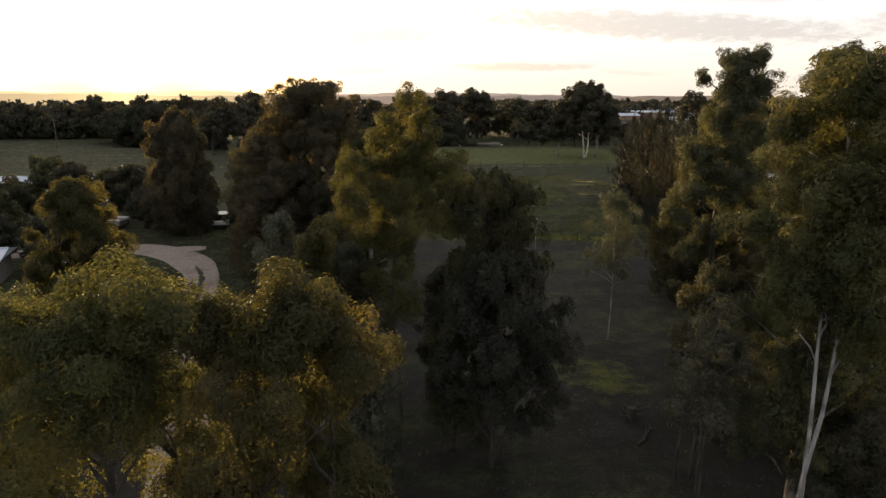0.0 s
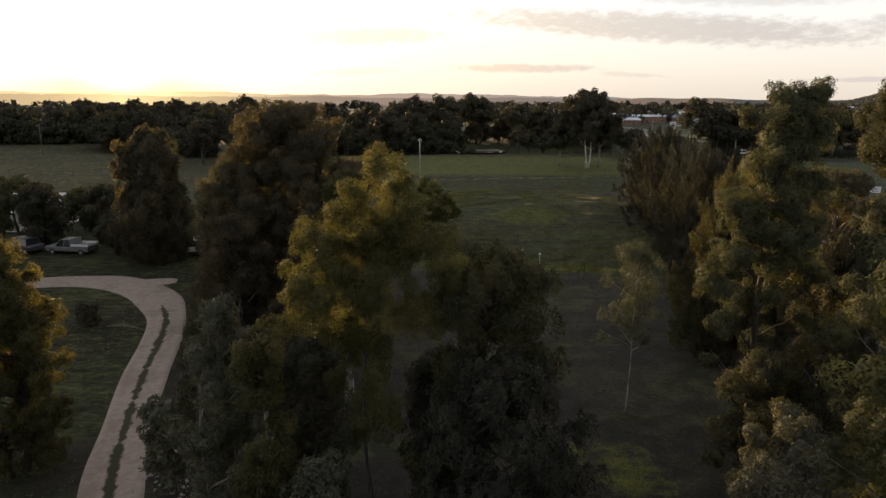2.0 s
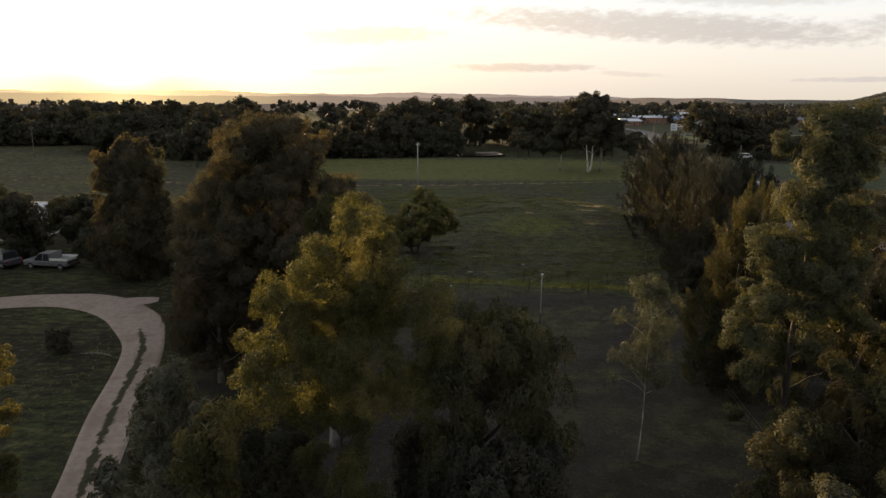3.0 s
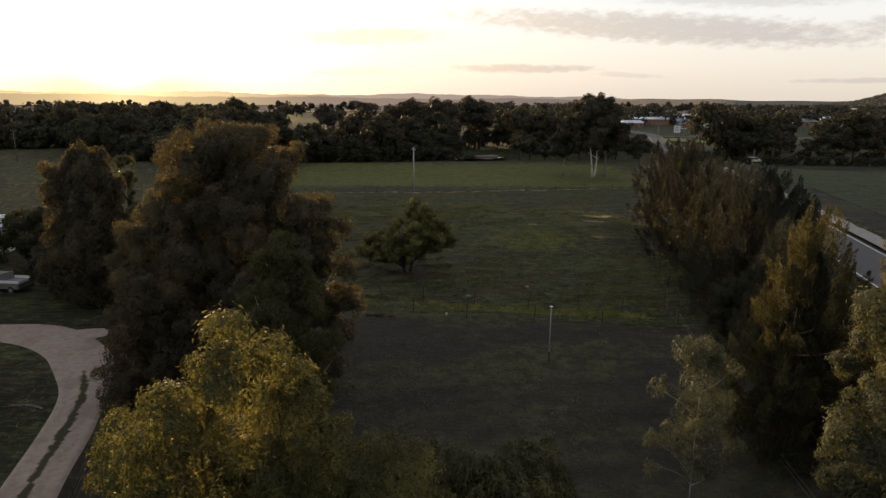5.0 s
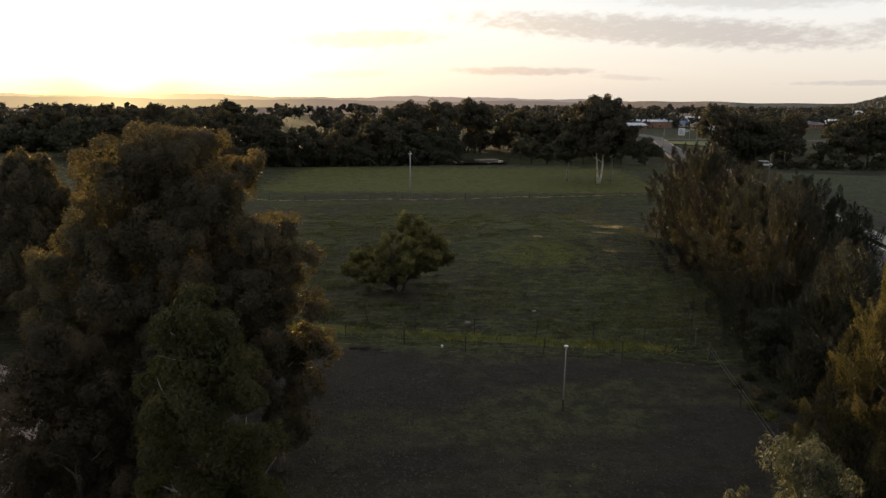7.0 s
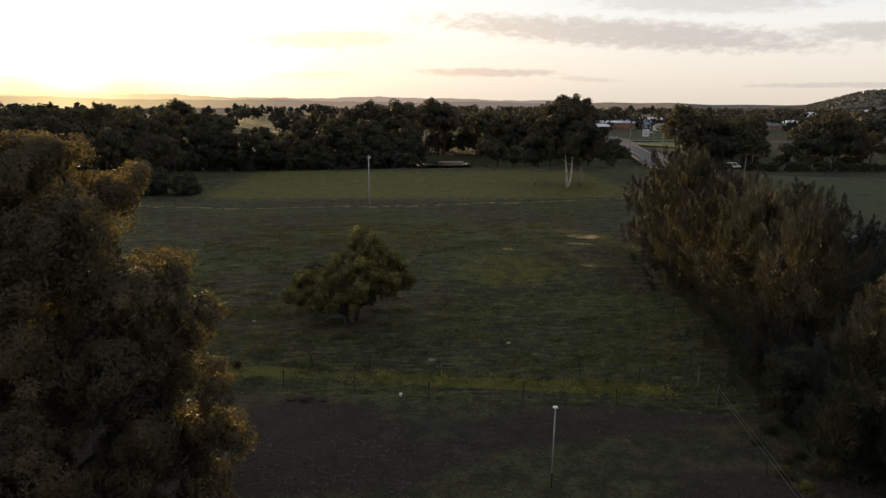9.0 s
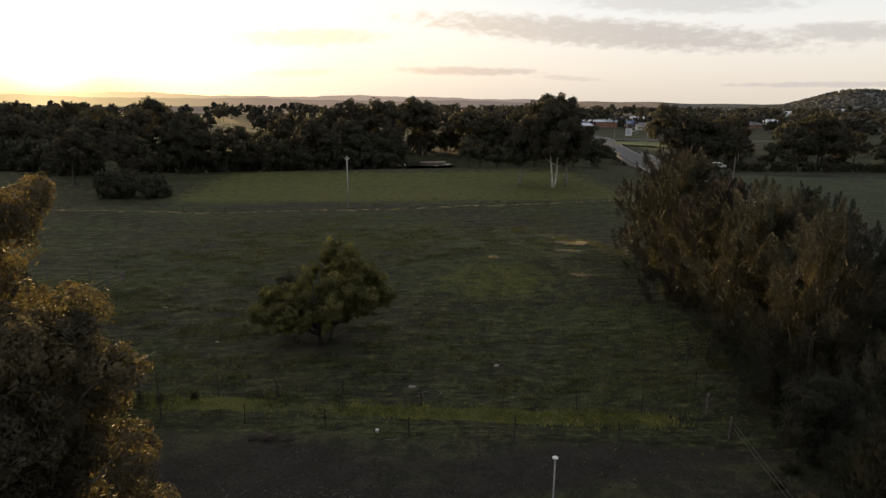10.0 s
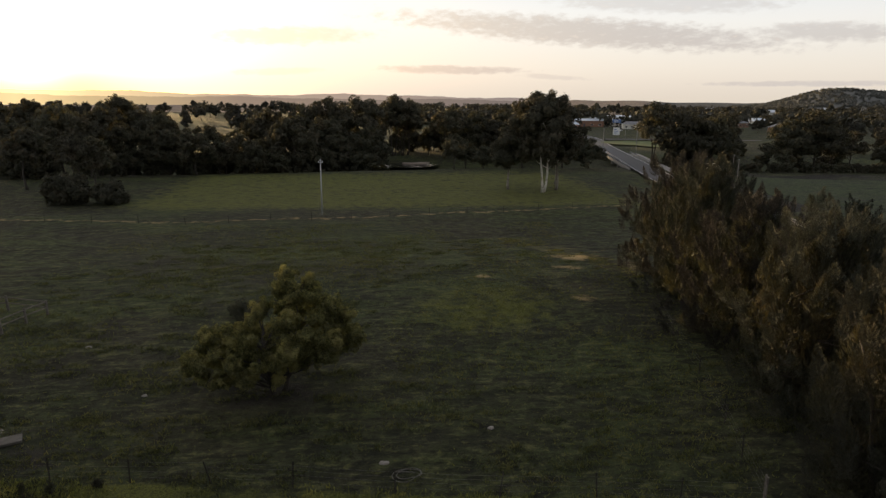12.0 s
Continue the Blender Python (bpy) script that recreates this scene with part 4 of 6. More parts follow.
grow_tree("gum_tree", 14.3, 32.4, 17.6, 2.3, 3.5, "tall lobed gum with brown-gold sunlit clumps", 24, LEAF_GUM, BARK_DARK, "gum", 20, 0.8, trunk_r=0.19, fill=1.6,
          extra=((14.2, 32.2, 15.2, 1.0), (15.2, 32.4, 14.7, 1.1), (13.9, 32.0, 13.7, 1.1), (15.7, 32.2, 13.3, 1.15), (14.7, 31.8, 12.5, 1.2), (13.3, 31.8, 11.4, 1.1), (15.9, 32.2, 11.6, 1.15), (14.9, 32.6, 16.0, 0.9), (14.5, 31.4, 10.2, 1.15), (15.9, 31.8, 9.6, 1.1), (15.5, 32.2, 16.9, 0.8), (14.6, 32.0, 16.4, 0.9), (16.1, 32.6, 15.6, 1.0), (12.7, 31.8, 12.4, 0.9), (11.6, 31.0, 9.4, 0.9), (12.4, 30.9, 10.4, 0.9)), twigs=1, **NEAR)
grow_tree("gum_tree", 22.5, 36.5, 18.6, 3.0, 5.0, "tall open gum with airy crown", 25, LEAF_GUM, BARK_MID, "gum", 18, 1.2, **MID)
grow_tree("gum_tree", 17.3, 27.0, 13.5, 2.8, 2.2, "dense gum tree with dull green crown", 26, LEAF_GUM, BARK_MID, "gum", 18, 1.2, **MID)
grow_tree("shrub_tree", 9.8, 22.4, 6.6, 1.5, 2.2, "small twisted tree with sparse greyish leaves", 27, LEAF_OLIVE, BARK_DARK, "round", 9, 0.6, stems=3, fill=0.05, per_area=34, length=0.13, width=0.06, tuft=0.25, twigs=4, trunk_r=0.12)
grow_tree("shrub_tree", 8.9, 19.2, 9.0, 1.5, 3.6, "thin tree with pale grey blossom-like leaves", 28, LEAF_GREY, BARK_DARK, "round", 10, 0.62, stems=2, fill=0.05, per_area=50, length=0.13, width=0.06, tuft=0.25, twigs=4, trunk_r=0.11)
grow_tree("gum_sapling", 10.5, 37.4, 9.7, 1.75, 4.4, "slender gum sapling with thin white trunk and sparse leaves", 29, LEAF_PALE, BARK_GREY, "gum", 18, 0.62, trunk_r=0.04, fill=0.05, lean=(0.1, 0), extra=((8.9, 37.2, 5.6, 0.42), (8.8, 37.0, 4.7, 0.36), (11.3, 37.4, 4.2, 0.32)), per_area=85, length=0.15, width=0.028, tuft=0.2, droop=1.1, twigs=3, stretch=1.4)
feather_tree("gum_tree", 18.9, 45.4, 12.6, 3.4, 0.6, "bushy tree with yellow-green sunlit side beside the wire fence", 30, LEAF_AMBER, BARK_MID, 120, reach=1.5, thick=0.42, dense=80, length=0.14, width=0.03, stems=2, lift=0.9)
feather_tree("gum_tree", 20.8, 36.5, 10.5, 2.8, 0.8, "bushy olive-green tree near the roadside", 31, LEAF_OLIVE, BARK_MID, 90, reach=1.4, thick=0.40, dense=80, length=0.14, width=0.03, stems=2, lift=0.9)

for k, (x, y, h, rad, leaf) in enumerate(((13.6, 17.2, 6.0, 2.3, LEAF_DARK), (14.8, 20.4, 7.0, 2.3, LEAF_DARK), (12.6, 13.6, 4.2, 1.7, LEAF_DARK), (-8.6, 28.6, 8.8, 1.9, LEAF_GUM), (-5.6, 30.2, 8.0, 1.9, LEAF_DARK), (0.3, 24.6, 6.4, 1.5, LEAF_GUM), (-2.9, 21.4, 7.2, 1.5, LEAF_GREY), (13.2, 29.4, 7.2, 2.0, LEAF_GUM), (16.3, 30.0, 8.2, 2.2, LEAF_GUM), (12.4, 25.6, 6.6, 1.9, LEAF_GREY), (15.4, 24.0, 8.5, 2.2, LEAF_GUM), (18.6, 33.5, 9.0, 2.6, LEAF_GUM))):
    grow_tree("gum_sapling", x, y, h, rad, 0.9, ("bushy young gum filling the grove floor", "dull green young gum among taller trunks", "low leafy young gum with ragged crown")[k % 3], 200 + k, leaf, BARK_DARK, "round", 13, 0.85, stems=2, **MID)

grow_tree("gum_tree", 25.0, 44.5, 13.0, 3.4, 1.6, "dark brown-green gum standing near the roadside", 49, LEAF_BROWN, BARK_MID, "gum", 26, 1.15, **MID)

# the big clump beside the drive and its smaller neighbour
grow_tree("gum_tree", -4.8, 38.7, 12.6, 2.1, 3.0, "narrow pointed gum with dense green foliage and pale trunk", 32, LEAF_LUSH, BARK_GREY, "gum", 22, 0.9, extra=((-4.8, 38.4, 12.5, 0.75), (-4.4, 38.5, 11.6, 0.85), (-4.0, 38.5, 10.3, 0.85), (-5.6, 38.5, 10.0, 0.9), (-4.2, 38.3, 8.2, 1.0)), **NEAR)
grow_tree("gum_tree", -10.6, 52.0, 16.8, 5.2, 3.2, "massive spreading gum with dark brown-green crown", 33, LEAF_BROWN, BARK_DARK, "gum", 36, 1.6, stems=2, trunk_r=0.34, extra=((-9.5, 49.2, 10.7, 1.4), (-8.6, 49.5, 9.6, 1.3), (-10.8, 49.4, 9.2, 1.4), (-9.0, 49.6, 12.2, 1.2), (-11.5, 49.8, 11.6, 1.3), (-9.8, 49.4, 7.6, 1.4), (-12.6, 49.8, 8.6, 1.3)), **BIG)
grow_tree("gum_tree", -6.4, 51.0, 12.8, 3.0, 2.2, "full dark gum with rounded foliage clumps", 34, LEAF_BROWN, BARK_MID, "gum", 22, 1.2, extra=((-4.4, 51.1, 10.8, 0.85), (-4.7, 52.2, 8.2, 0.7), (-4.2, 51.5, 6.2, 1.0)), **BIG)
grow_tree("gum_tree", -15.2, 52.5, 12.8, 4.4, 1.2, "broad dark gum with low foliage", 35, LEAF_BROWN, BARK_MID, "round", 26, 1.6, **MID)
grow_tree("gum_tree", -13.2, 46.0, 9.6, 3.6, 0.8, "bushy dark green tree beside the drive", 36, LEAF_BROWN, BARK_MID, "round", 20, 1.3, **MID)
grow_tree("gum_tree", -7.8, 45.8, 10.2, 2.4, 1.6, "dark leafy gum in a dense clump", 37, LEAF_BROWN, BARK_MID, "round", 16, 1.2, **MID)
grow_tree("gum_tree", -17.6, 59.5, 10.5, 3.2, 0.8, "dark rounded tree at the end of the drive", 38, LEAF_BROWN, BARK_DARK, "round", 18, 1.5, **MID)
grow_tree("conifer", -29.4, 69.5, 13.9, 4.4, 0.6, "large egg-shaped cypress with dense dark foliage", 39, LEAF_BROWN, BARK_DARK, "round", 40, 1.7, per_area=34, length=0.42, width=0.10, droop=-0.4, tuft=0.45, stretch=1.5)
grow_tree("gum_sapling", -36.0, 90.0, 11.4, 1.5, 2.5, "thin upright tree alone in the far field", 40, LEAF_GUM, BARK_MID, "gum", 12, 0.9, **YARD)
grow_tree("garden_tree", -35.0, 72.2, 4.6, 2.4, 1.2, "round leafy garden tree near the house", 41, LEAF_DARK, BARK_DARK, "round", 16, 1.1, **YARD)
grow_tree("garden_tree", -45.5, 62.0, 6.2, 3.0, 1.2, "spreading garden tree with light showing through", 42, LEAF_GUM, BARK_DARK, "round", 15, 1.1, per_area=26, length=0.32, width=0.12, tuft=0.38)
grow_tree("garden_tree", -34.2, 75.5, 6.2, 3.4, 0.9, "broad dark garden tree behind the parking place", 43, LEAF_DARK, BARK_DARK, "round", 16, 1.3, **YARD)
grow_tree("garden_tree", -50.0, 79.0, 8.2, 3.8, 1.0, "leafy garden tree in front of a pale roof", 44, LEAF_GUM, BARK_DARK, "round", 14, 1.2, **YARD)
grow_tree("garden_tree", -36.6, 55.0, 4.6, 2.4, 1.0, "small dark tree with bare lower branches", 45, LEAF_DARK, BARK_DARK, "round", 11, 0.9, **YARD)
grow_tree("garden_bush", -26.2, 50.6, 1.7, 1.3, 0.2, "low dark bush on mown grass", 46, LEAF_DARK, BARK_DARK, "round", 6, 0.6, **YARD)
grow_tree("garden_tree", -20.6, 65.5, 7.0, 2.8, 0.8, "bushy tree beside the gravel turning place", 47, LEAF_GUM, BARK_DARK, "round", 14, 1.2, **YARD)
grow_tree("garden_tree", -11.3, 30.2, 4.6, 1.1, 1.0, "small thin tree by a pile of pale sticks", 48, LEAF_GREY, BARK_MID, "gum", 9, 0.7, **YARD)

for k, (x, y, h, rad) in enumerate(((-45.2, 76.0, 7.6, 3.2), (-46.8, 67.5, 7.2, 3.2), (-31.0, 78.5, 6.0, 3.2), (-22.0, 72.5, 7.0, 2.6), (-40.2, 80.0, 6.8, 3.6), (-56.0, 74.0, 8.4, 3.8), (-42.0, 57.0, 5.0, 2.4), (-45.0, 84.0, 6.5, 3.4), (-23.2, 77.5, 7.5, 3.0), (-15.5, 66.5, 9.0, 3.4))):
    grow_tree("garden_tree", x, y, h, rad, 0.8, ("leafy dark garden tree in a row by the house", "spreading shade tree with reddish tips", "dense dark tree behind the parking place")[k % 3], 150 + k, (LEAF_DARK, LEAF_GUM)[k % 2], BARK_DARK, "spread" if k % 2 else "round", 15, 1.25, **YARD)

# the lone tree in the paddock: a broad low crown with a peak off its middle
def lone_tree(x, y):
    r = np.random.default_rng(52)
    lobes = []
    while len(lobes) < 165:
        u, v = r.uniform(-4.8, 5.0), r.uniform(-3.6, 3.6)
        depth = 3.6 * math.sqrt(max(0.05, 1 - (u / 5.3) ** 2))
        if abs(v) > depth:
            continue
        s = r.uniform(0.42, 0.72)
        hi = float(np.interp(u, (-5.0, -4.2, -2.6, -1.3, -0.3, 0.6, 1.6, 2.8, 4.3, 5.1), (3.0, 4.2, 5.0, 5.4, 6.8, 8.1, 7.6, 6.7, 5.4, 3.4)))
        lo = float(np.interp(u, (-5.0, -3.4, -1.6, 1.2, 3.0, 5.1), (2.5, 1.7, 1.0, 1.1, 2.1, 2.9)))
        hi = lo + (hi - lo) * (1 - 0.45 * (v / depth) ** 2)
        w = lo + s * 0.6 + (hi - lo - 1.5 * s) * r.random() ** 0.8
        lobes.append((x + u, y + v, w, s))
    grow_tree("willow_tree", x, y, 5.0, 4.9, 1.0, "lone spreading tree with fresh green foliage lit yellow on top", 50, LEAF_FRESH, BARK_DARK, "spread", 0, 0.9, stems=2, trunk_r=0.24,
              extra=lobes, per_area=160, length=0.14, width=0.05, tuft=0.22, droop=0.4, out=0.5, fill=2.0, limb_every=3)


lone_tree(-2.4, 80.0)

# casuarinas along the side fence
for k, (x, y, h, rad, n) in enumerate(((25.8, 66.0, 12.2, 4.9, 150), (28.4, 75.0, 12.2, 5.6, 170), (30.0, 84.0, 11.1, 6.0, 180), (31.4, 93.0, 12.4, 6.4, 180), (33.6, 101.5, 11.8, 7.0, 180), (24.8, 57.5, 9.6, 3.6, 110), (32.5, 70.0, 10.0, 3.2, 90), (36.0, 82.0, 11.0, 5.2, 140))):
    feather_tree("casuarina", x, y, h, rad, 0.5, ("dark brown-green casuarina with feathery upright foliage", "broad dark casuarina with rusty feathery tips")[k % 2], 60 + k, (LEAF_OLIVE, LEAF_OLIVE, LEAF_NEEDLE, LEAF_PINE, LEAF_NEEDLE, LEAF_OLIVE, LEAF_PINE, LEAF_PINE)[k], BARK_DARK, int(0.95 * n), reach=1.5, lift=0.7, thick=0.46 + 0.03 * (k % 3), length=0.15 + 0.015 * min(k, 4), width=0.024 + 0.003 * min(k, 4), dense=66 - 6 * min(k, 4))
for k, (x, y, h, rad) in enumerate(((21.6, 50.5, 6.0, 1.8), (23.2, 62.0, 5.0, 1.8), (22.4, 46.0, 7.5, 2.2))):
    grow_tree("fence_shrub", x, y, h, rad, 0.3, "dense dark shrub growing along the fence", 70 + k, LEAF_DARK, BARK_DARK, "round", 12, 1.0, **MID)

# the white-trunked gum and its neighbours on the far paddock
FAR = dict(per_area=14, length=0.45, width=0.22, tuft=0.7, droop=0.2, out=0.15)
grow_tree("gum_tree", 37.0, 164.3, 19.6, 8.4, 7.0, "big old gum with forked white trunk at the paddock edge", 80, LEAF_CREEK, BARK_PALE, "round", 34, 2.2, stems=2, trunk_r=0.32, splay=0.26, limb_every=4, **FAR)
for k, (x, y, h, rad) in enumerate(((40.6, 167.5, 16.6, 4.2), (31.0, 169.0, 13.5, 4.2), (43.0, 176.0, 15.0, 3.8))):
    grow_tree("gum_tree", x, y, h, rad, 3.6, "dark full-crowned gum beside a white-trunked one", 81 + k, LEAF_DARK, BARK_MID, "spread", 24, 2.1, **FAR)
grow_tree("creek_bush", -46.5, 152.5, 5.2, 4.6, 0.2, "low rounded dark thicket in the grass", 85, LEAF_DARK, BARK_DARK, "round", 16, 1.7, **FAR)
grow_tree("creek_bush", -39.8, 153.5, 4.2, 3.8, 0.2, "low rounded dark thicket in the grass", 86, LEAF_DARK, BARK_DARK, "round", 12, 1.5, **FAR)

# distant gums: a few kinds, repeated with other sizes and turns
kinds = []
for k in range(6):
    t = grow_tree("creek_gum", 0, -220 - 20 * k, (16, 18, 14, 15, 17, 12)[k], (6.8, 6.0, 7.0, 5.2, 8.0, 6.6)[k], (4.0, 6.0, 2.2, 5.2, 5.5, 0.6)[k],
                  ("tall dark creek gum with open crown", "gum with bare trunk and clumped crown", "dense dark creekside tree", "upright gum with ragged crown", "wide old gum with broken crown", "low dense dark tree")[k],
                  90 + k, (LEAF_CREEK, LEAF_CREEK, LEAF_DARK, LEAF_CREEK, LEAF_CREEK, LEAF_DARK)[k], BARK_DARK, "spread", (20, 16, 22, 15, 22, 20)[k], (2.1, 2.0, 2.3, 1.9, 2.2, 2.2)[k],
                  per_area=5.5, length=0.52, width=0.32, tuft=0.6, droop=0.2, out=0.15, limb_every=3, stems=(1, 2, 1, 1, 2, 1)[k])
    kinds.append(t)

# lighter copies of the same kinds for the farthest belts
far_kinds = []
for k in range(4):
    t = grow_tree("distant_tree", 60, -220 - 20 * k, (14, 15, 12, 13)[k], (6.0, 5.4, 6.4, 5.0)[k], 1.5, ("distant dark gum in a belt of trees", "distant tree with rounded dark crown", "distant broad dark tree", "distant gum with ragged dark crown")[k],
                  110 + k, LEAF_FAR, BARK_DARK, "spread", 13, 2.4, per_area=1.1, length=1.15, width=0.75, tuft=0.9, droop=0.1, out=0.15, limb_every=6)
    far_kinds.append(len(kinds))
    kinds.append(t)


bush = grow_tree("creek_shrub", 90, -220, 8.0, 6.0, 0.3, "dense dark shrub in a creekside thicket", 120, LEAF_DARK, BARK_DARK, "round", 11, 2.0, per_area=2.6, length=0.8, width=0.48, tuft=0.8, droop=0.2, out=0.15, limb_every=4)
BUSH = len(kinds)
kinds.append(bush)


def plant(k, x, y, size, group, turn):
    t = copy_thing(kinds[k], pose(x, y, ground_z(x, y) - 0.1, 0, 0, turn) @ Matrix.Diagonal((size, size, size * (0.94 + 0.12 * ((k * 7 + int(turn)) % 5) / 4), 1)))
    return tagged(t, group=group)


r_far = np.random.default_rng(31)


def belt(n, x0, y0, x1, y1, spread, size, group, which=(0, 1, 2, 3, 4, 5)):
    for i in range(n):
        t = (i + r_far.uniform(0.1, 0.9)) / n
        plant(which[r_far.integers(0, len(which))], x0 + (x1 - x0) * t + r_far.normal(0, spread * 0.4), y0 + (y1 - y0) * t + r_far.uniform(-spread, spread), size * r_far.uniform(0.8, 1.18), group, r_far.uniform(0, 360))


belt(10, -74, 188, -28, 205, 6, 0.80, "gums along the creek", (0, 1, 3, 4, 2))
belt(9, -60, 196, -20, 208, 4, 0.62, "gums along the creek", (2, 5))
belt(11, -30, 214, 6, 224, 6, 0.95, "gums along the creek", (0, 2, 3, 5, 2))
belt(14, -40, 240, 60, 248, 7, 1.12, "gums along the creek", (0, 1, 3, 4, 2, 2))
belt(12, -45, 256, 70, 258, 6, 0.75, "gums along the creek", (2, 5))
belt(9, 24, 214, 66, 216, 5, 0.72, "gums along the creek", (2, 5, 0, 5))
belt(9, -82, 186, -20, 208, 4, 0.55, "bushes along the creek", (BUSH,))
belt(14, -34, 209, 4, 217, 3, 0.8, "bushes along the creek", (BUSH,))
belt(30, -240, 233, -84, 250, 4, 1.2, "bushes behind the mown field", (BUSH,))
# five trees added to close gaps where low sun streaked the ground
plant(2, -112, 222, 1.0, "trees behind the mown field", 20)
plant(2, -108, 218, 1.0, "trees behind the mown field", 250)
plant(5, -114, 226, 1.1, "trees behind the mown field", 300)
plant(5, -119, 229, 1.1, "trees behind the mown field", 80)
plant(2, -105, 227, 1.0, "trees behind the mown field", 150)
belt(9, -112, 232, -74, 204, 5, 0.95, "trees behind the mown field", (0, 2, 3, 5))
# bush rows added to block low sun leaking under the crowns
belt(14, -114, 226, -74, 196, 3, 1.1, "bushes along the creek", (BUSH,))
belt(24, -170, 238, -108, 254, 1.5, 0.85, "bushes behind the mown field", (BUSH,))
belt(12, -68, 215, -32, 211, 2, 0.7, "bushes along the creek", (BUSH,))
belt(20, -45, 264, 62, 268, 2, 0.95, "bushes along the creek", (BUSH,))
belt(18, -190, 264, -116, 276, 2, 1.0, "bushes behind the mown field", (BUSH,))
belt(9, 98, 230, 126, 262, 3, 0.6, "bushes beside the road", (BUSH,))
plant(4, -51, 167, 0.66, "gums along the creek", 40)
plant(3, -63, 173, 0.85, "gums along the creek", 130)
plant(0, -50, 172, 0.72, "gums along the creek", 210)
belt(17, -240, 238, -96, 258, 7, 1.05, "trees behind the mown field", (0, 2, 5, 3))
belt(10, -110, 270, -60, 262, 8, 1.0, "trees behind the mown field", (0, 2, 4, 5))
for k, x, y, size, turn in ((1, 86.5, 222, 1.12, 20), (2, 90, 214, 1.1, 75), (5, 96, 215, 1.35, 130), (2, 103, 219, 1.08, 200), (4, 109, 226, 0.72, 10), (5, 119, 208, 1.3, 260), (2, 126, 206, 1.15, 310), (2, 134, 211, 0.9, 45), (0, 143, 214, 0.75, 160), (5, 152, 210, 0.8, 90), (2, 162, 214, 0.85, 230)):
    plant(k, x, y, size, "trees beside the road", turn)
belt(34, 90, 199, 178, 191, 0.8, 0.34, "hedge along the field", (BUSH,))
belt(9, 84, 214, 170, 220, 3, 0.5, "bushes beside the road", (BUSH,))
belt(10, 60, 234, 74, 300, 4, 0.75, "bushes beside the road", (BUSH,))
belt(12, 150, 226, 260, 244, 8, 0.7, "trees beside the road", (0, 2, 5, 4))
belt(6, 118, 250, 150, 290, 8, 0.85, "trees beside the road", (0, 2, 5))
belt(3, 70, 262, 80, 300, 4, 0.8, "trees beside the road", (2, 5))
belt(18, 112, 268, 300, 330, 22, 0.66, "trees around the town", far_kinds)
belt(7, 98, 236, 200, 258, 8, 0.6, "bushes beside the road", (BUSH,))
belt(30, -350, 430, 90, 400, 50, 0.85, "trees of the middle distance", far_kinds)
belt(14, 190, 400, 420, 360, 30, 0.6, "trees of the middle distance", far_kinds)
belt(60, -560, 640, 600, 600, 90, 0.9, "trees of the middle distance", far_kinds)
belt(70, -820, 900, 900, 840, 130, 1.0, "trees of the far distance", far_kinds)
belt(12, -300, 520, -130, 560, 22, 0.8, "trees of the middle distance", far_kinds)
belt(10, -200, 400, -95, 410, 14, 0.6, "trees of the middle distance", far_kinds)


def far_woodland(name, seed, count, az0, az1, d0, d1, size, leaf, label, mat):
    """Clumped tree tops of the wooded country out to the hills."""
    r = np.random.default_rng(seed)
    lobes = []
    for k in range(count):
        az, d = r.uniform(az0, az1), d0 * ((d1 / d0) ** r.random())
        if 14 < az < 42 and d < 900 and r.random() < 0.6:
            continue
        if az < 3 and r.random() > 0.16 + 0.16 * math.sin(az * 0.9 + d * 0.008):
            continue
        x, y = d * math.sin(radians(az)), d * math.cos(radians(az))
        s = size * r.uniform(0.75, 1.3)
        lobes.append((x, y, ground_z(x, y) + size * r.uniform(0.5, 1.0), s * 1.7, s * 1.7, s))
    ob = part(name, leaves(name, r, lobes, 0.16 / leaf ** 1.0, leaf, leaf * 0.7, 0.0, 2.2, mat, 0.1, 0.15), mat)
    tagged(ob, label, "woodland", kind="stuff")


far_woodland("far_woodland", 41, 1500, -44, 50, 480, 1440, 5.4, 3.0, "dark clumped tree tops of distant woodland", LEAF_FAR)
# hill scrub drawn pale, its haze being in the leaf colour
far_woodland("hill_woodland", 43, 1500, 30, 52, 1500, 2050, 2.6, 3.2, "scrub covering a distant hill, haze in its pale grey", LEAF_HILL_HAZE)
for t in kinds:
    for o in (*t.children_recursive, t):
        bpy.data.objects.remove(o)


# ---- creek, bridge and far ground works ----
def blob(name, x, y, z, rx, ry, mat, label, category, kind="structure", seed=1, n=40, rough=0.18, thick=0.0):
    """A flat sheet with an uneven rounded outline."""
    r = np.random.default_rng(seed)
    ph = r.uniform(0, 6.28, 5)
    bm = bmesh.new()
    vs = []
    for k in range(n):
        a = 2 * math.pi * k / n
        q = 1 + rough * sum(math.sin((j + 2) * a + ph[j]) / (j + 1.5) for j in range(5))
        vs.append(bm.verts.new((x + rx * q * math.cos(a), y + ry * q * math.sin(a), z)))
    f = bm.faces.new(vs)
    if thick:
        e = bmesh.ops.extrude_face_region(bm, geom=[f])
        for v in e["geom"]:
            if isinstance(v, bmesh.types.BMVert):
                v.co.z += thick
    ob = part(name, bm, mat)
    return tagged(ob, label, category, kind=kind)


blob("creek_water", 13, 230, -1.75, 11, 6, WATER, "still creek water reflecting the pale evening sky", "water", seed=4, rough=0.3)
blob("sand_bank", 17, 234.5, -1.80, 5, 1.4, GRAVEL, "pale sand bank at the edge of the creek", "sand bank", seed=5, rough=0.4, thick=0.35)


def along_road(y):
    c, nrm = resample(ROAD, 2.0)
    k = int(np.argmin(np.abs(c[:, 1] - y)))
    return c[k], nrm[k]


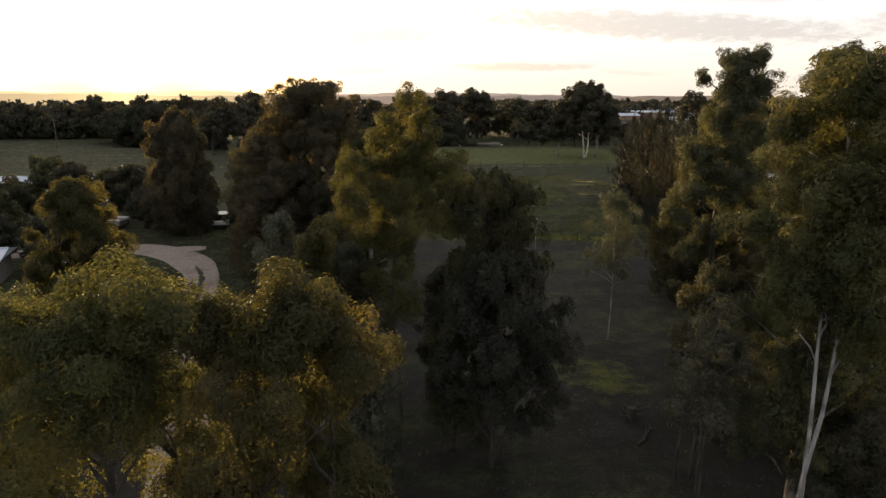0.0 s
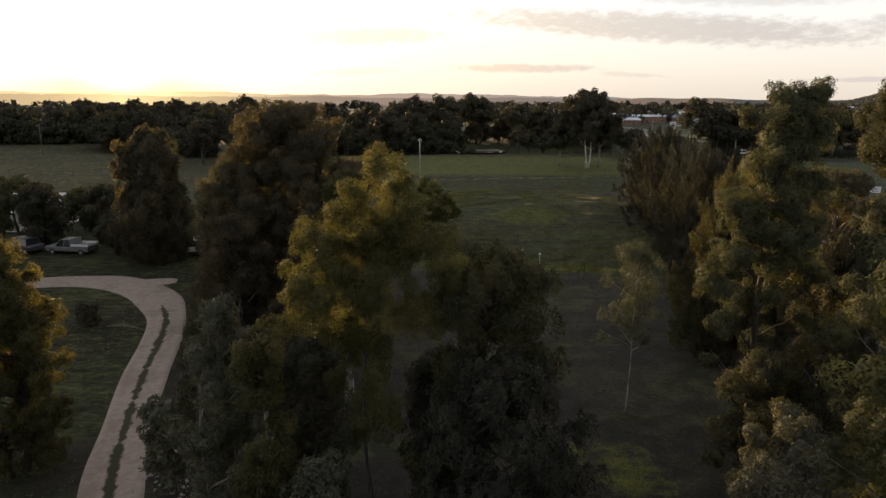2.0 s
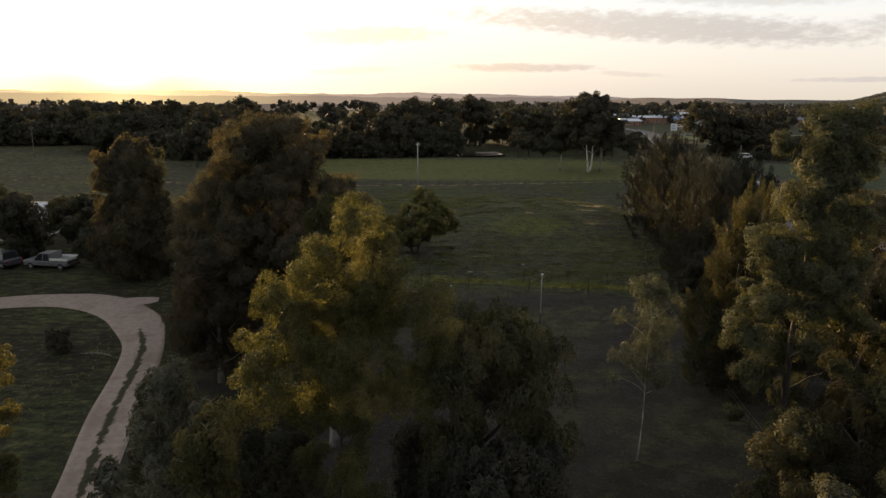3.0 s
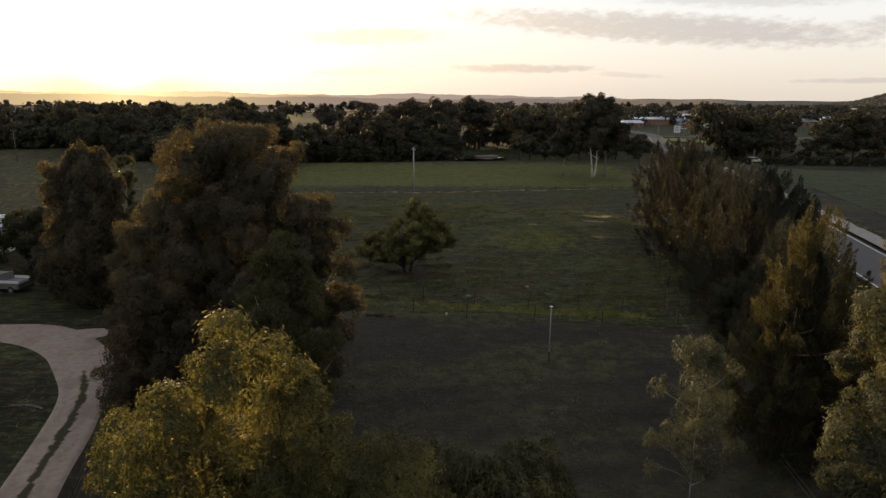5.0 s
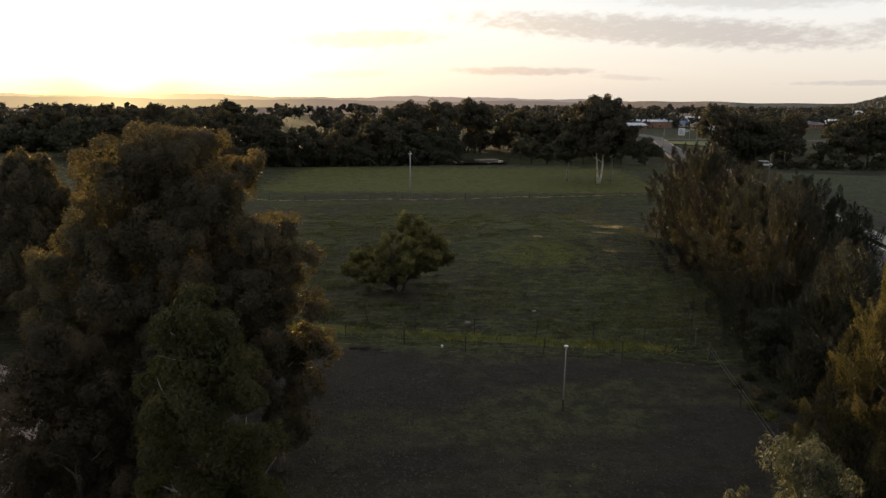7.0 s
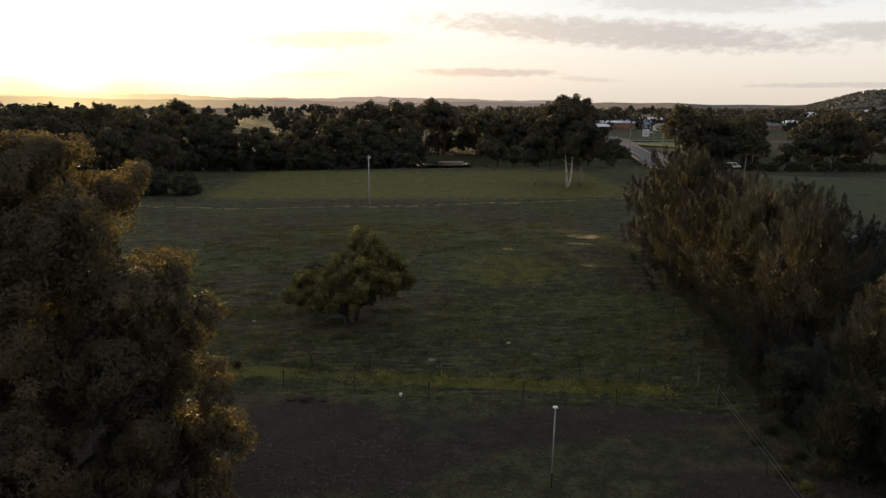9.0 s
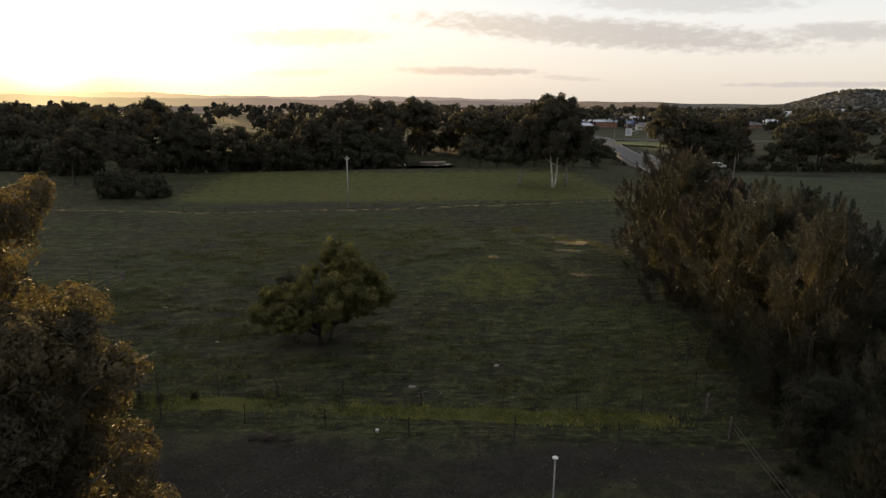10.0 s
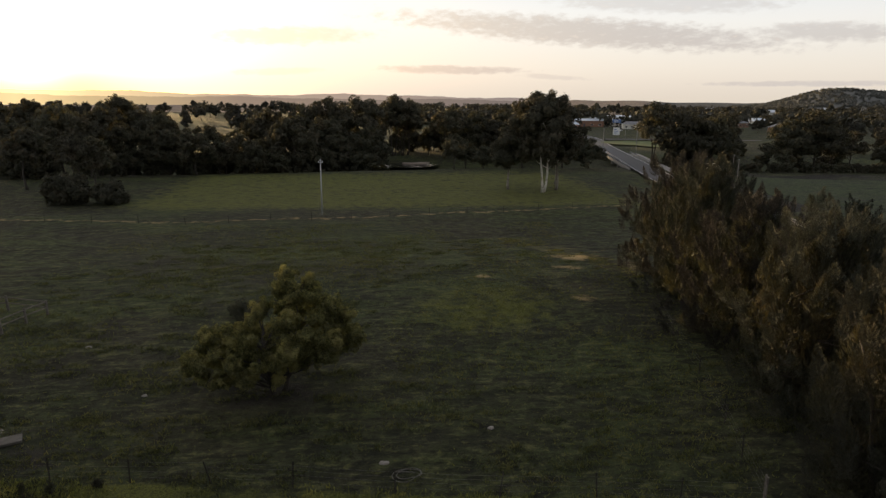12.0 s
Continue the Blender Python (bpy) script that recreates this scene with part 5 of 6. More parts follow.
def build_bridge():
    bridge = empty("road_bridge", 0, 0, 0)
    tagged(bridge, "low concrete road bridge with steel guard rails over the creek", "bridge")
    stations = [along_road(y) for y in np.arange(202, 252, 4.0)]
    for side in (1, -1):
        pts = [c + nn * side * 4.1 for c, nn in stations]
        beam, rail = bmesh.new(), bmesh.new()
        for a, b in zip(pts[:-1], pts[1:]):
            d = Vector((b[0] - a[0], b[1] - a[1], 0))
            q = d.to_track_quat("Y", "Z").to_matrix().to_4x4()
            for bm, z, w, hgt in ((beam, -0.45, 0.35, 0.85), (rail, 0.75, 0.10, 0.30)):
                bmesh.ops.create_cube(bm, size=1.0, matrix=Matrix.Translation(((a[0] + b[0]) / 2, (a[1] + b[1]) / 2, z)) @ q @ Matrix.Diagonal((w, d.length * 1.01, hgt, 1)))
        part("edge_beam", beam, CONCRETE, bridge)
        part("guard_rail", rail, STEEL, bridge, "galvanised guard rail")
        for p in pts:
            part("rail_post", boxed(p[0] - 0.07, p[0] + 0.07, p[1] - 0.07, p[1] + 0.07, -0.1, 0.9), STEEL, bridge)
    for y in (214, 226, 238):
        c, _ = along_road(y)
        part("pier", boxed(c[0] - 3.8, c[0] + 3.8, c[1] - 0.4, c[1] + 0.4, -3.4, -0.4, bevel=0.08), CONCRETE, bridge)


build_bridge()
ribbon("side_road", np.array([(108, 330), (125, 329), (150, 326), (185, 322)], float), 4.0, 3, lambda u: 0.0, ASPHALT, "grey asphalt side road joining the main road", "road", half=3.4, flat=0.05)
VERGE = speckled("mown_verge_grass", (0.060, 0.085, 0.026), (0.105, 0.135, 0.040), 1.2, 0.95, 0.0, (0.085, 0.10, 0.035))
blob("mown_verge", 118, 300, 0.06, 14, 20, VERGE, "mown grass verge in the bend of the road", "verge", seed=8)


def build_field():
    """Rows of a low crop beyond the road."""
    r = np.random.default_rng(12)
    verts, faces = [], []
    for k in range(44):
        y = 96 + 2.2 * k
        c, _ = along_road(y)
        xs = np.arange(c[0] + 15, 190, 2.2)
        base = len(verts)
        for x in xs:
            yy = y - 0.28 * (x - 75) + 0.12 * math.sin(x * 0.7 + k)
            if yy > 193 - 0.12 * (x - 100):
                continue
            z = ground_z(x, yy)
            hgt = 0.12 + 0.07 * r.random()
            wd = 0.42 + 0.15 * r.random()
            verts += [(x, yy - wd, z - 0.05), (x, yy - 0.1, z + hgt), (x, yy + wd, z - 0.05)]
        m = (len(verts) - base) // 3
        for j in range(m - 1):
            a = base + 3 * j
            faces += [(a, a + 3, a + 4, a + 1), (a + 1, a + 4, a + 5, a + 2)]
    ob = part("crop_rows", raw_mesh("crop_rows", verts, faces), CROP)
    tagged(ob, "parallel low rows of green crop in a field beyond the road", "crop", kind="stuff")


CROP = speckled("crop_leaves", (0.048, 0.060, 0.034), (0.090, 0.105, 0.056), 2.0, 0.9)
build_field()


# ---- poles and posts ----
def power_pole(x, y, h, arm=1.8, turn=0.0, mat=TIMBER, label="weathered timber power pole standing alone in the paddock"):
    z = ground_z(x, y)
    pole = tagged(empty("power_pole", x, y, z, turn), label, "pole")
    part("shaft", rod(bmesh.new(), (0, 0, -0.3), (0, 0, h), 0.12, 0.08, 10), mat, pole, smooth=True)
    if arm:
        part("crossarm", boxed(-arm / 2, arm / 2, -0.06, 0.06, h - 0.55, h - 0.42, bevel=0.01), mat, pole)
        for q in (-0.42 * arm, 0.42 * arm):
            part("insulator", rod(bmesh.new(), (q, 0, h - 0.42), (q, 0, h - 0.24), 0.05, 0.03), WHITE, pole, "white porcelain insulator")
    part("cap", rod(bmesh.new(), (0, 0, h), (0, 0, h + 0.06), 0.13, 0.11), STEEL, pole, "grey metal cap")
    return pole


power_pole(-4.3, 140.3, 8.5, arm=0.7, mat=PALE_PIPE, label="slim grey pole standing alone in the paddock")
power_pole(63.4, 141.4, 8.2, arm=0.0, label="grey timber roadside pole above the trees")
power_pole(97.1, 198.2, 4.6, arm=0.0, label="short leaning grey post at the field edge")
power_pole(-120, 196, 9.0, arm=1.6, label="far timber power pole in the hazy field")


def street_lamp(x, y, h, turn):
    lamp = tagged(empty("street_lamp", x, y, ground_z(x, y), turn), "tall grey steel street lamp beside the road", "street lamp")
    part("pole", rod(bmesh.new(), (0, 0, -0.3), (0, 0, h), 0.11, 0.07, 10), STEEL, lamp, smooth=True)
    part("arm", rod(bmesh.new(), (0, 0, h - 0.05), (1.9, 0, h + 0.35), 0.05, 0.04), STEEL, lamp)
    part("lamp_head", boxed(1.7, 2.4, -0.14, 0.14, h + 0.30, h + 0.42, bevel=0.04), STEEL, lamp, "flat grey lamp head")


street_lamp(81.0, 249.5, 9.5, 0)
street_lamp(95.5, 256.0, 9.0, 180)
street_lamp(117, 318, 9.0, 180)


def capped_post(x, y, h):
    post = tagged(empty("bore_post", x, y, ground_z(x, y)), "slim galvanised pipe post with white cap in bare paddock", "post")
    part("pipe", rod(bmesh.new(), (0, 0, -0.2), (0, 0, h), 0.034, 0.032, 10), PALE_PIPE, post, smooth=True)
    bm = bmesh.new()
    rod(bm, (0, 0, h - 0.01), (0, 0, h + 0.035), 0.115, 0.115, 14)
    rod(bm, (0, 0, h + 0.035), (0, 0, h + 0.05), 0.115, 0.09, 14)
    part("cap", bm, WHITE, post, "round white cap", smooth=False)
    part("collar", rod(bmesh.new(), (0, 0, -0.1), (0, 0, 0.75), 0.042, 0.042, 10), PICKET, post, "dark lower sleeve")


capped_post(8.66, 57.0, 4.05)

# ---- fences ----
WIRE = speckled("dull_fence_wire", (0.13, 0.12, 0.11), (0.22, 0.21, 0.19), 9.0, 0.6, 0.6)


def wire_fence(label, pts, spacing, wires, h=1.2, mat=PICKET, ends=None, tilt=2.5, seed=1, wire_mat=WIRE, wire_r=0.0035):
    """Posts along a line with strained wires; a strainer post at each end."""
    r = np.random.default_rng(seed)
    pts = np.array(pts, float)
    fence = tagged(empty("wire_fence", pts[0][0], pts[0][1], 0.0), label, "fence")
    tops = []
    stops = [pts[0]]
    for a, b in zip(pts[:-1], pts[1:]):
        n = max(1, int(round(np.linalg.norm(b - a) / spacing)))
        stops += [a + (b - a) * k / n for k in range(1, n + 1)]
    me = bpy.data.meshes.new("post")
    bm = bmesh.new()
    for k in range(3):
        box(bm, -0.006, 0.006, 0.0, 0.035, -0.25, h)
        bmesh.ops.rotate(bm, verts=bm.verts[-8:], cent=(0, 0, 0), matrix=Matrix.Rotation(k * 2.094, 3, "Z"))
    bm.to_mesh(me)
    bm.free()
    me.materials.append(mat)
    for k, s in enumerate(stops):
        z = ground_z(*s)
        end = k in (0, len(stops) - 1)
        if end and ends is not None:
            po = part("strainer_post", rod(bmesh.new(), (0, 0, -0.3), (0, 0, h + 0.15), 0.055, 0.05, 9), ends, fence, "stout end post")
        else:
            po = part("post", me, mat, fence)
        lean = 0.6 if end and ends is not None else tilt
        po.matrix_basis = pose(s[0] - pts[0][0], s[1] - pts[0][1], z, r.normal(0, lean), r.normal(0, lean), r.uniform(0, 360))
        tops.append((s[0] - pts[0][0], s[1] - pts[0][1], z))
    for w in wires:
        verts, faces = [], []
        line = []
        for a, b in zip(tops[:-1], tops[1:]):
            mid = [(p + q) / 2 for p, q in zip(a, b)]
            line += [(a[0], a[1], a[2] + w), (mid[0], mid[1], mid[2] + w - 0.02)]
        line.append((tops[-1][0], tops[-1][1], tops[-1][2] + w))
        tube(verts, faces, line, [wire_r] * len(line), 4)
        part("wire", raw_mesh("wire", verts, faces), wire_mat, fence)
    return fence


WIRES = (0.3, 0.6, 0.85, 1.08)
wire_fence("dark steel picket fence with slack wires beside lush grass", [(-24, 70.6), (-10.4, 68.7), (-5.7, 68.0), (-1.2, 67.0), (3.3, 66.0), (8.9, 65.5), (14.3, 64.6), (20.3, 64.4)], 5.2, WIRES, 1.2, ends=TIMBER, seed=3)
wire_fence("dark steel picket fence along the paddock edge", [(-24, 73.6), (-11.7, 71.9), (-0.5, 70.3), (8.8, 68.7), (13.1, 68.1), (20.4, 67.0)], 4.4, WIRES, 1.25, ends=TIMBER, seed=4, tilt=4)
wire_fence("bright wire fence on dark pickets beside dense trees", [(20.28, 64.25), (19.25, 57.4), (18.2, 50), (17.3, 40), (16.6, 30)], 7.0, (0.88, 1.16), 1.2, seed=5, wire_r=0.011)
wire_fence("wire fence along the casuarina edge of the paddock", [(20.5, 67.2), (22.6, 74), (24.3, 80), (27.4, 95), (30, 108)], 4.5, WIRES, 1.2, ends=TIMBER, seed=6)
wire_fence("distant picket fence crossing the pasture", [(-62, 139), (-49, 137.2), (-22.7, 133.8), (6, 136.9), (36, 142.6), (47, 145)], 6.0, WIRES, 1.2, ends=TIMBER, seed=7, wire_r=0.006)
wire_fence("old picket fence beside the gravel track", [(-7.4, 21), (-9.6, 27.4), (-11.6, 31.2), (-14.0, 37.2), (-16.0, 44)], 3.9, (0.4, 0.8, 1.1), 1.2, ends=None, seed=8)
wire_fence("far fence along the mown field", [(-150, 150), (-110, 146), (-80, 142), (-58, 139)], 8.0, (0.6, 1.1), 1.2, ends=None, seed=9, wire_r=0.01)


def rail_fence():
    fence = tagged(empty("rail_fence", -25, 90, 0), "old yard of weathered timber rails and stout posts", "fence")
    spots = [(-24.9, 89.7), (-24.0, 91.2), (-23.3, 93.2), (-22.7, 95.2), (-26.2, 96.3), (-30.5, 96.9), (-35, 97.2)]
    prev = None
    for k, (x, y) in enumerate(spots):
        z = ground_z(x, y)
        lean = (0.5, 0.1, 0.02, 0.0, 0.05, -0.04, 0)[k]
        part("post", rod(bmesh.new(), (x + 25, y - 90, z - 0.2), (x + 25 - lean, y - 90, z + 1.25), 0.11, 0.10, 8), TIMBER, fence)
        if prev:
            for hgt in (0.65, 1.12):
                part("rail", rod(bmesh.new(), (prev[0] + 25, prev[1] - 90, prev[2] + hgt), (x + 25, y - 90, z + hgt), 0.055, 0.05, 7), TIMBER, fence)
        prev = (x, y, z)


rail_fence()


def stock_panel(x, y, turn):
    """A galvanised yard panel: two end tubes and five rails."""
    p = tagged(empty("stock_panel", x, y, ground_z(x, y), turn), "galvanised steel stock panel leaning at the yard", "panel")
    for q in (-1.05, 1.05):
        part("upright", rod(bmesh.new(), (q, 0, -0.05), (q, 0.08, 1.6), 0.028, 0.028, 8), STEEL, p)
    for k in range(5):
        z = 0.32 + 0.31 * k
        part("rail", rod(bmesh.new(), (-1.05, 0.05 * z, z), (1.05, 0.05 * z, z), 0.022, 0.022, 8), STEEL, p)


stock_panel(-21.9, 81.6, 127)
stock_panel(-23.4, 80.3, 40)


# ---- small things on the ground ----
def rough_lump(name, x, y, rx, ry, rz, mat, label, category, seed, turn=0.0):
    r = np.random.default_rng(seed)
    bm = bmesh.new()
    bmesh.ops.create_icosphere(bm, subdivisions=2, radius=1.0)
    for v in bm.verts:
        k = 1 + 0.28 * noise.noise(v.co * 1.9 + Vector((seed, 0, 0))) + 0.22 * noise.noise(v.co * 4.5 + Vector((0, seed, 0)))
        v.co = Vector((v.co.x * rx * k, v.co.y * ry * k, max(-0.15, v.co.z) * rz * k))
    ob = part(name, bm, mat)
    ob.matrix_world = pose(x, y, ground_z(x, y) - 0.02, 0, 0, turn)
    return tagged(ob, label, category)


SOIL_DARK = speckled("dark_damp_soil", (0.022, 0.018, 0.015), (0.05, 0.042, 0.034), 5.0, 1.0)
rough_lump("earth_mound", -4.9, 66.4, 0.42, 0.30, 0.2, SOIL_DARK, "low heap of dark turned soil", "heap", 2)
rough_lump("earth_mound", -4.1, 66.3, 0.50, 0.36, 0.26, SOIL_DARK, "low heap of dark turned soil", "heap", 3)
rough_lump("earth_mound", -3.0, 66.1, 0.38, 0.26, 0.14, SOIL_DARK, "flat patch of dark turned soil", "heap", 4)
rough_lump("field_stone", 3.7, 71.8, 0.28, 0.18, 0.12, STONE, "pale stone lying in the grass", "stone", 5)
rough_lump("field_stone", 9.5, 74.5, 0.2, 0.15, 0.12, STONE, "small pale stone in the grass", "stone", 6)
rough_lump("field_stone", -16.6, 88.0, 0.25, 0.2, 0.14, STONE, "small pale stone in the grass", "stone", 7)
rough_lump("field_stone", -10.4, 80.5, 0.2, 0.16, 0.1, STONE, "small pale stone in the grass", "stone", 8)


def bucket(x, y):
    b = tagged(empty("bucket", x, y, ground_z(x, y)), "small white plastic bucket lying by the fence", "bucket")
    bm = bmesh.new()
    bmesh.ops.create_cone(bm, cap_ends=True, segments=16, radius1=0.075, radius2=0.095, depth=0.16, matrix=Matrix.Translation((0, 0, 0.08)))
    part("body", bm, WHITE, b)
    part("rim", rod(bmesh.new(), (0, 0, 0.155), (0, 0, 0.172), 0.103, 0.103, 16), WHITE, b)


bucket(1.6, 66.5)
for k, (x, y, h, rad) in enumerate(((20.0, 57.3, 0.5, 0.5), (20.9, 58.6, 0.8, 0.6), (21.8, 58.9, 0.5, 0.5), (20.3, 56.0, 0.6, 0.6), (21.6, 57.2, 0.8, 0.5), (20.4, 60.2, 0.45, 0.45), (22.8, 57.6, 0.6, 0.6), (20.6, 54.6, 0.7, 0.7), (21.7, 61.4, 0.6, 0.5), (19.6, 53.0, 0.5, 0.6))):
    grow_tree("weed_clump", x, y, h, rad, 0.03, ("low yellow-green weed under the casuarinas", "straggly rusty weed beside the wire fence", "low dark weed under the casuarinas")[k % 3], 330 + k, (LEAF_GOLD, LEAF_BROWN, LEAF_GUM)[k % 3], BARK_DARK, "round", 7, 0.3, per_area=90, length=0.12, width=0.035, tuft=0.14, fill=0.05)
grow_tree("bramble_bush", -6.8, 93.0, 1.3, 2.0, 0.1, "low dark tangled bush in the pasture", 301, LEAF_DARK, BARK_DARK, "spread", 12, 0.6, per_area=60, length=0.16, width=0.06, tuft=0.25)
for k, (x, y, h, rad) in enumerate(((-12.2, 70.6, 0.9, 0.35), (-11.2, 70.9, 0.6, 0.3), (-9.3, 71.2, 0.5, 0.35), (-13.3, 69.7, 0.8, 0.4))):
    grow_tree("weed_clump", x, y, h, rad, 0.05, "dark leafy weed standing in the fence lane", 310 + k, LEAF_DARK, BARK_DARK, "spire", 5, 0.22, per_area=110, length=0.13, width=0.03, tuft=0.12, fill=0.1)


def torus(bm, R, r0, n=28, m=8, z=0.0):
    rings = []
    for k in range(n):
        a = 2 * math.pi * k / n
        rings.append([bm.verts.new(((R + r0 * math.cos(2 * math.pi * j / m)) * math.cos(a), (R + r0 * math.cos(2 * math.pi * j / m)) * math.sin(a), z + r0 * math.sin(2 * math.pi * j / m))) for j in range(m)])
    for k in range(n):
        for j in range(m):
            bm.faces.new((rings[k][j], rings[(k + 1) % n][j], rings[(k + 1) % n][(j + 1) % m], rings[k][(j + 1) % m]))
    return bm


def hose_coil(x, y):
    c = tagged(empty("pipe_coil", x, y, ground_z(x, y)), "loose loop of grey poly pipe lying in grass", "pipe")
    for k, (R, z) in enumerate(((0.66, 0.05), (0.52, 0.09))):
        bm = torus(bmesh.new(), R, 0.018, z=z)
        for v in bm.verts:
            a = math.atan2(v.co.y, v.co.x)
            q = 1 + 0.16 * math.sin(2 * a + k) + 0.08 * math.sin(3 * a + 2 * k)
            v.co.x, v.co.y = v.co.x * q + 0.12 * k, v.co.y * q * 0.8
        part("loop", bm, WIRE, c)
    part("loose_end", rod(bmesh.new(), (0.5, 0.1, 0.08), (-0.4, 0.25, 0.1), 0.02), WIRE, c)


hose_coil(4.7, 70.7)


OLD_CONCRETE = speckled("stained_old_concrete", (0.10, 0.092, 0.082), (0.19, 0.178, 0.16), 4.0, 0.95, 0.0, (0.11, 0.10, 0.085))


def slab(x, y, turn):
    s = tagged(empty("concrete_slab", x, y, ground_z(x, y), turn), "broken pale concrete slab lying on the ground", "slab")
    part("slab_piece", boxed(-0.55, 0.5, -0.45, 0.4, 0.0, 0.16, bevel=0.03), OLD_CONCRETE, s)
    part("slab_piece", boxed(-1.0, -0.6, -0.35, 0.2, 0.0, 0.10, bevel=0.03), OLD_CONCRETE, s)


slab(-15.3, 75.6, 25)


def stump(x, y):
    s = tagged(empty("tree_stump", x, y, ground_z(x, y)), "dark broken stump with upturned roots", "stump")
    bm = bmesh.new()
    rod(bm, (0, 0, -0.1), (0.05, 0, 0.55), 0.3, 0.22, 9)
    part("stump", bm, BARK_DARK, s)
    r = np.random.default_rng(5)
    for k in range(7):
        a = k * 0.9
        verts, faces = [], []
        tube(verts, faces, bent(r, (0.1 * math.cos(a), 0.1 * math.sin(a), 0.2), (0.75 * math.cos(a), 0.7 * math.sin(a), r.uniform(0.0, 0.75)), 0.06), [0.10, 0.08, 0.06, 0.04, 0.02], 5)
        part("root", raw_mesh("root", verts, faces), BARK_DARK, s)


stump(9.1, 27.4)


def fallen_branch(x, y, length, turn, seed, mat, label):
    r = np.random.default_rng(seed)
    b = tagged(empty("fallen_branch", x, y, ground_z(x, y) + 0.04, turn), label, "branch")
    verts, faces = [], []
    k0 = min(1.0, length / 1.8)
    tube(verts, faces, bent(r, (-length / 2, 0, 0.04), (length / 2, 0, 0.08), 0.08 * k0, 6), [0.07 * k0, 0.065 * k0, 0.06 * k0, 0.05 * k0, 0.035 * k0, 0.015 * k0], 6)
    part("limb", raw_mesh("limb", verts, faces), mat, b)
    for k in range(4):
        verts, faces = [], []
        p = -length / 2 + length * (0.3 + 0.18 * k)
        tube(verts, faces, bent(r, (p, 0, 0.06), (p + 0.5 * k0, r.uniform(-0.6, 0.6) * k0, r.uniform(0.02, 0.3) * k0), 0.04 * k0, 4), [0.03 * k0, 0.025 * k0, 0.018 * k0, 0.008 * k0], 5)
        part("twig", raw_mesh("twig", verts, faces), mat, b)


fallen_branch(2.4, 65.6, 0.75, 5, 2, TIMBER, "short grey fallen branch near the fence")
fallen_branch(-23.2, 50.0, 2.2, 170, 3, TIMBER, "grey log and branches lying on the lawn")
fallen_branch(9.3, 25.7, 1.8, 50, 4, BARK_DARK, "dark fallen branch beside a stump")
fallen_branch(-9.0, 47.0, 2.6, 30, 6, TIMBER, "bare grey fallen branch under trees")


def drum(x, y):
    d = tagged(empty("oil_drum", x, y, ground_z(x, y)), "old dark steel drum beside the fence", "drum")
    part("body", rod(bmesh.new(), (0, 0, 0), (0, 0, 0.88), 0.29, 0.29, 18), PICKET, d, smooth=False)
    for z in (0.02, 0.3, 0.58, 0.86):
        part("hoop", torus(bmesh.new(), 0.29, 0.015, 20, 6, z), PICKET, d)


drum(-14.3, 36.8)


def scatter(name, label, category, mat, n, region, size, seed, flat=0.35):
    """Many small bits over a stretch of ground as one object."""
    r = np.random.default_rng(seed)
    verts, faces = [], []
    x0, x1, y0, y1, dens = region
    while n > 0:
        x, y = r.uniform(x0, x1), r.uniform(y0, y1)
        n -= 1
        if r.random() > dens(x, y):
            continue
        s = size * r.uniform(0.5, 1.6)
        z = ground_z(x, y) + 0.01
        a = r.uniform(0, 6.28)
        b = len(verts)
        ca, sa = math.cos(a), math.sin(a)
        for u, v, w in ((-1, -0.5, 0), (1, -0.4, 0), (0.8, 0.5, 0), (-0.9, 0.4, 0), (0.1, 0, flat * 2)):
            verts.append((x + s * (u * ca - v * sa), y + s * (u * sa + v * ca), z + w * s))
        faces += [(b, b + 1, b + 4), (b + 1, b + 2, b + 4), (b + 2, b + 3, b + 4), (b + 3, b, b + 4)]
    ob = part(name, raw_mesh(name, verts, faces), mat)
    return tagged(ob, label, category, kind="stuff")


scatter("rubble", "spread of pale broken stone beside the track fence", "rubble", STONE, 1500, (-14.5, -9.5, 29.0, 38.0, lambda x, y: math.exp(-((x + 12.2 - 0.0 * y + 0.25 * (y - 33)) / 1.1) ** 2 - ((y - 33.8) / 2.8) ** 2)), 0.10, 21)
scatter("rubble", "pale heap of broken stone and sand beside a slab", "rubble", STONE, 700, (-19.5, -15.9, 74.5, 78.5, lambda x, y: math.exp(-((x + 17.6) / 0.9) ** 2 - ((y - 76.4) / 0.8) ** 2)), 0.09, 25)
scatter("leaf_litter", "dry leaves and bark strips scattered on dark soil", "leaf litter", LITTER, 4200, (-14, 20, 12, 65, lambda x, y: 0.35 + 0.3 * math.sin(x * 0.8 + y * 0.5)), 0.055, 22, 0.15)
scatter("leaf_litter", "pale clods and fallen leaves strewn over dark soil", "leaf litter", LITTER, 2600, (-9, 3, 40, 62, lambda x, y: math.exp(-((x + 2.5) / 3.5) ** 2)), 0.08, 24, 0.3)
scatter("leaf_litter", "brown leaf litter and twigs under the casuarinas", "leaf litter", LITTER, 3600, (19.3, 31, 40, 66, lambda x, y: 0.6 + 0.4 * math.sin(x * 1.7 + y * 1.1)), 0.06, 26, 0.3)
scatter("leaf_litter", "dark clods and droppings scattered on bare soil", "leaf litter", SOIL_DARK, 1600, (-16, 20, 40, 66, lambda x, y: 0.5 + 0.4 * math.sin(x * 0.5 - y * 0.9)), 0.07, 23, 0.3)


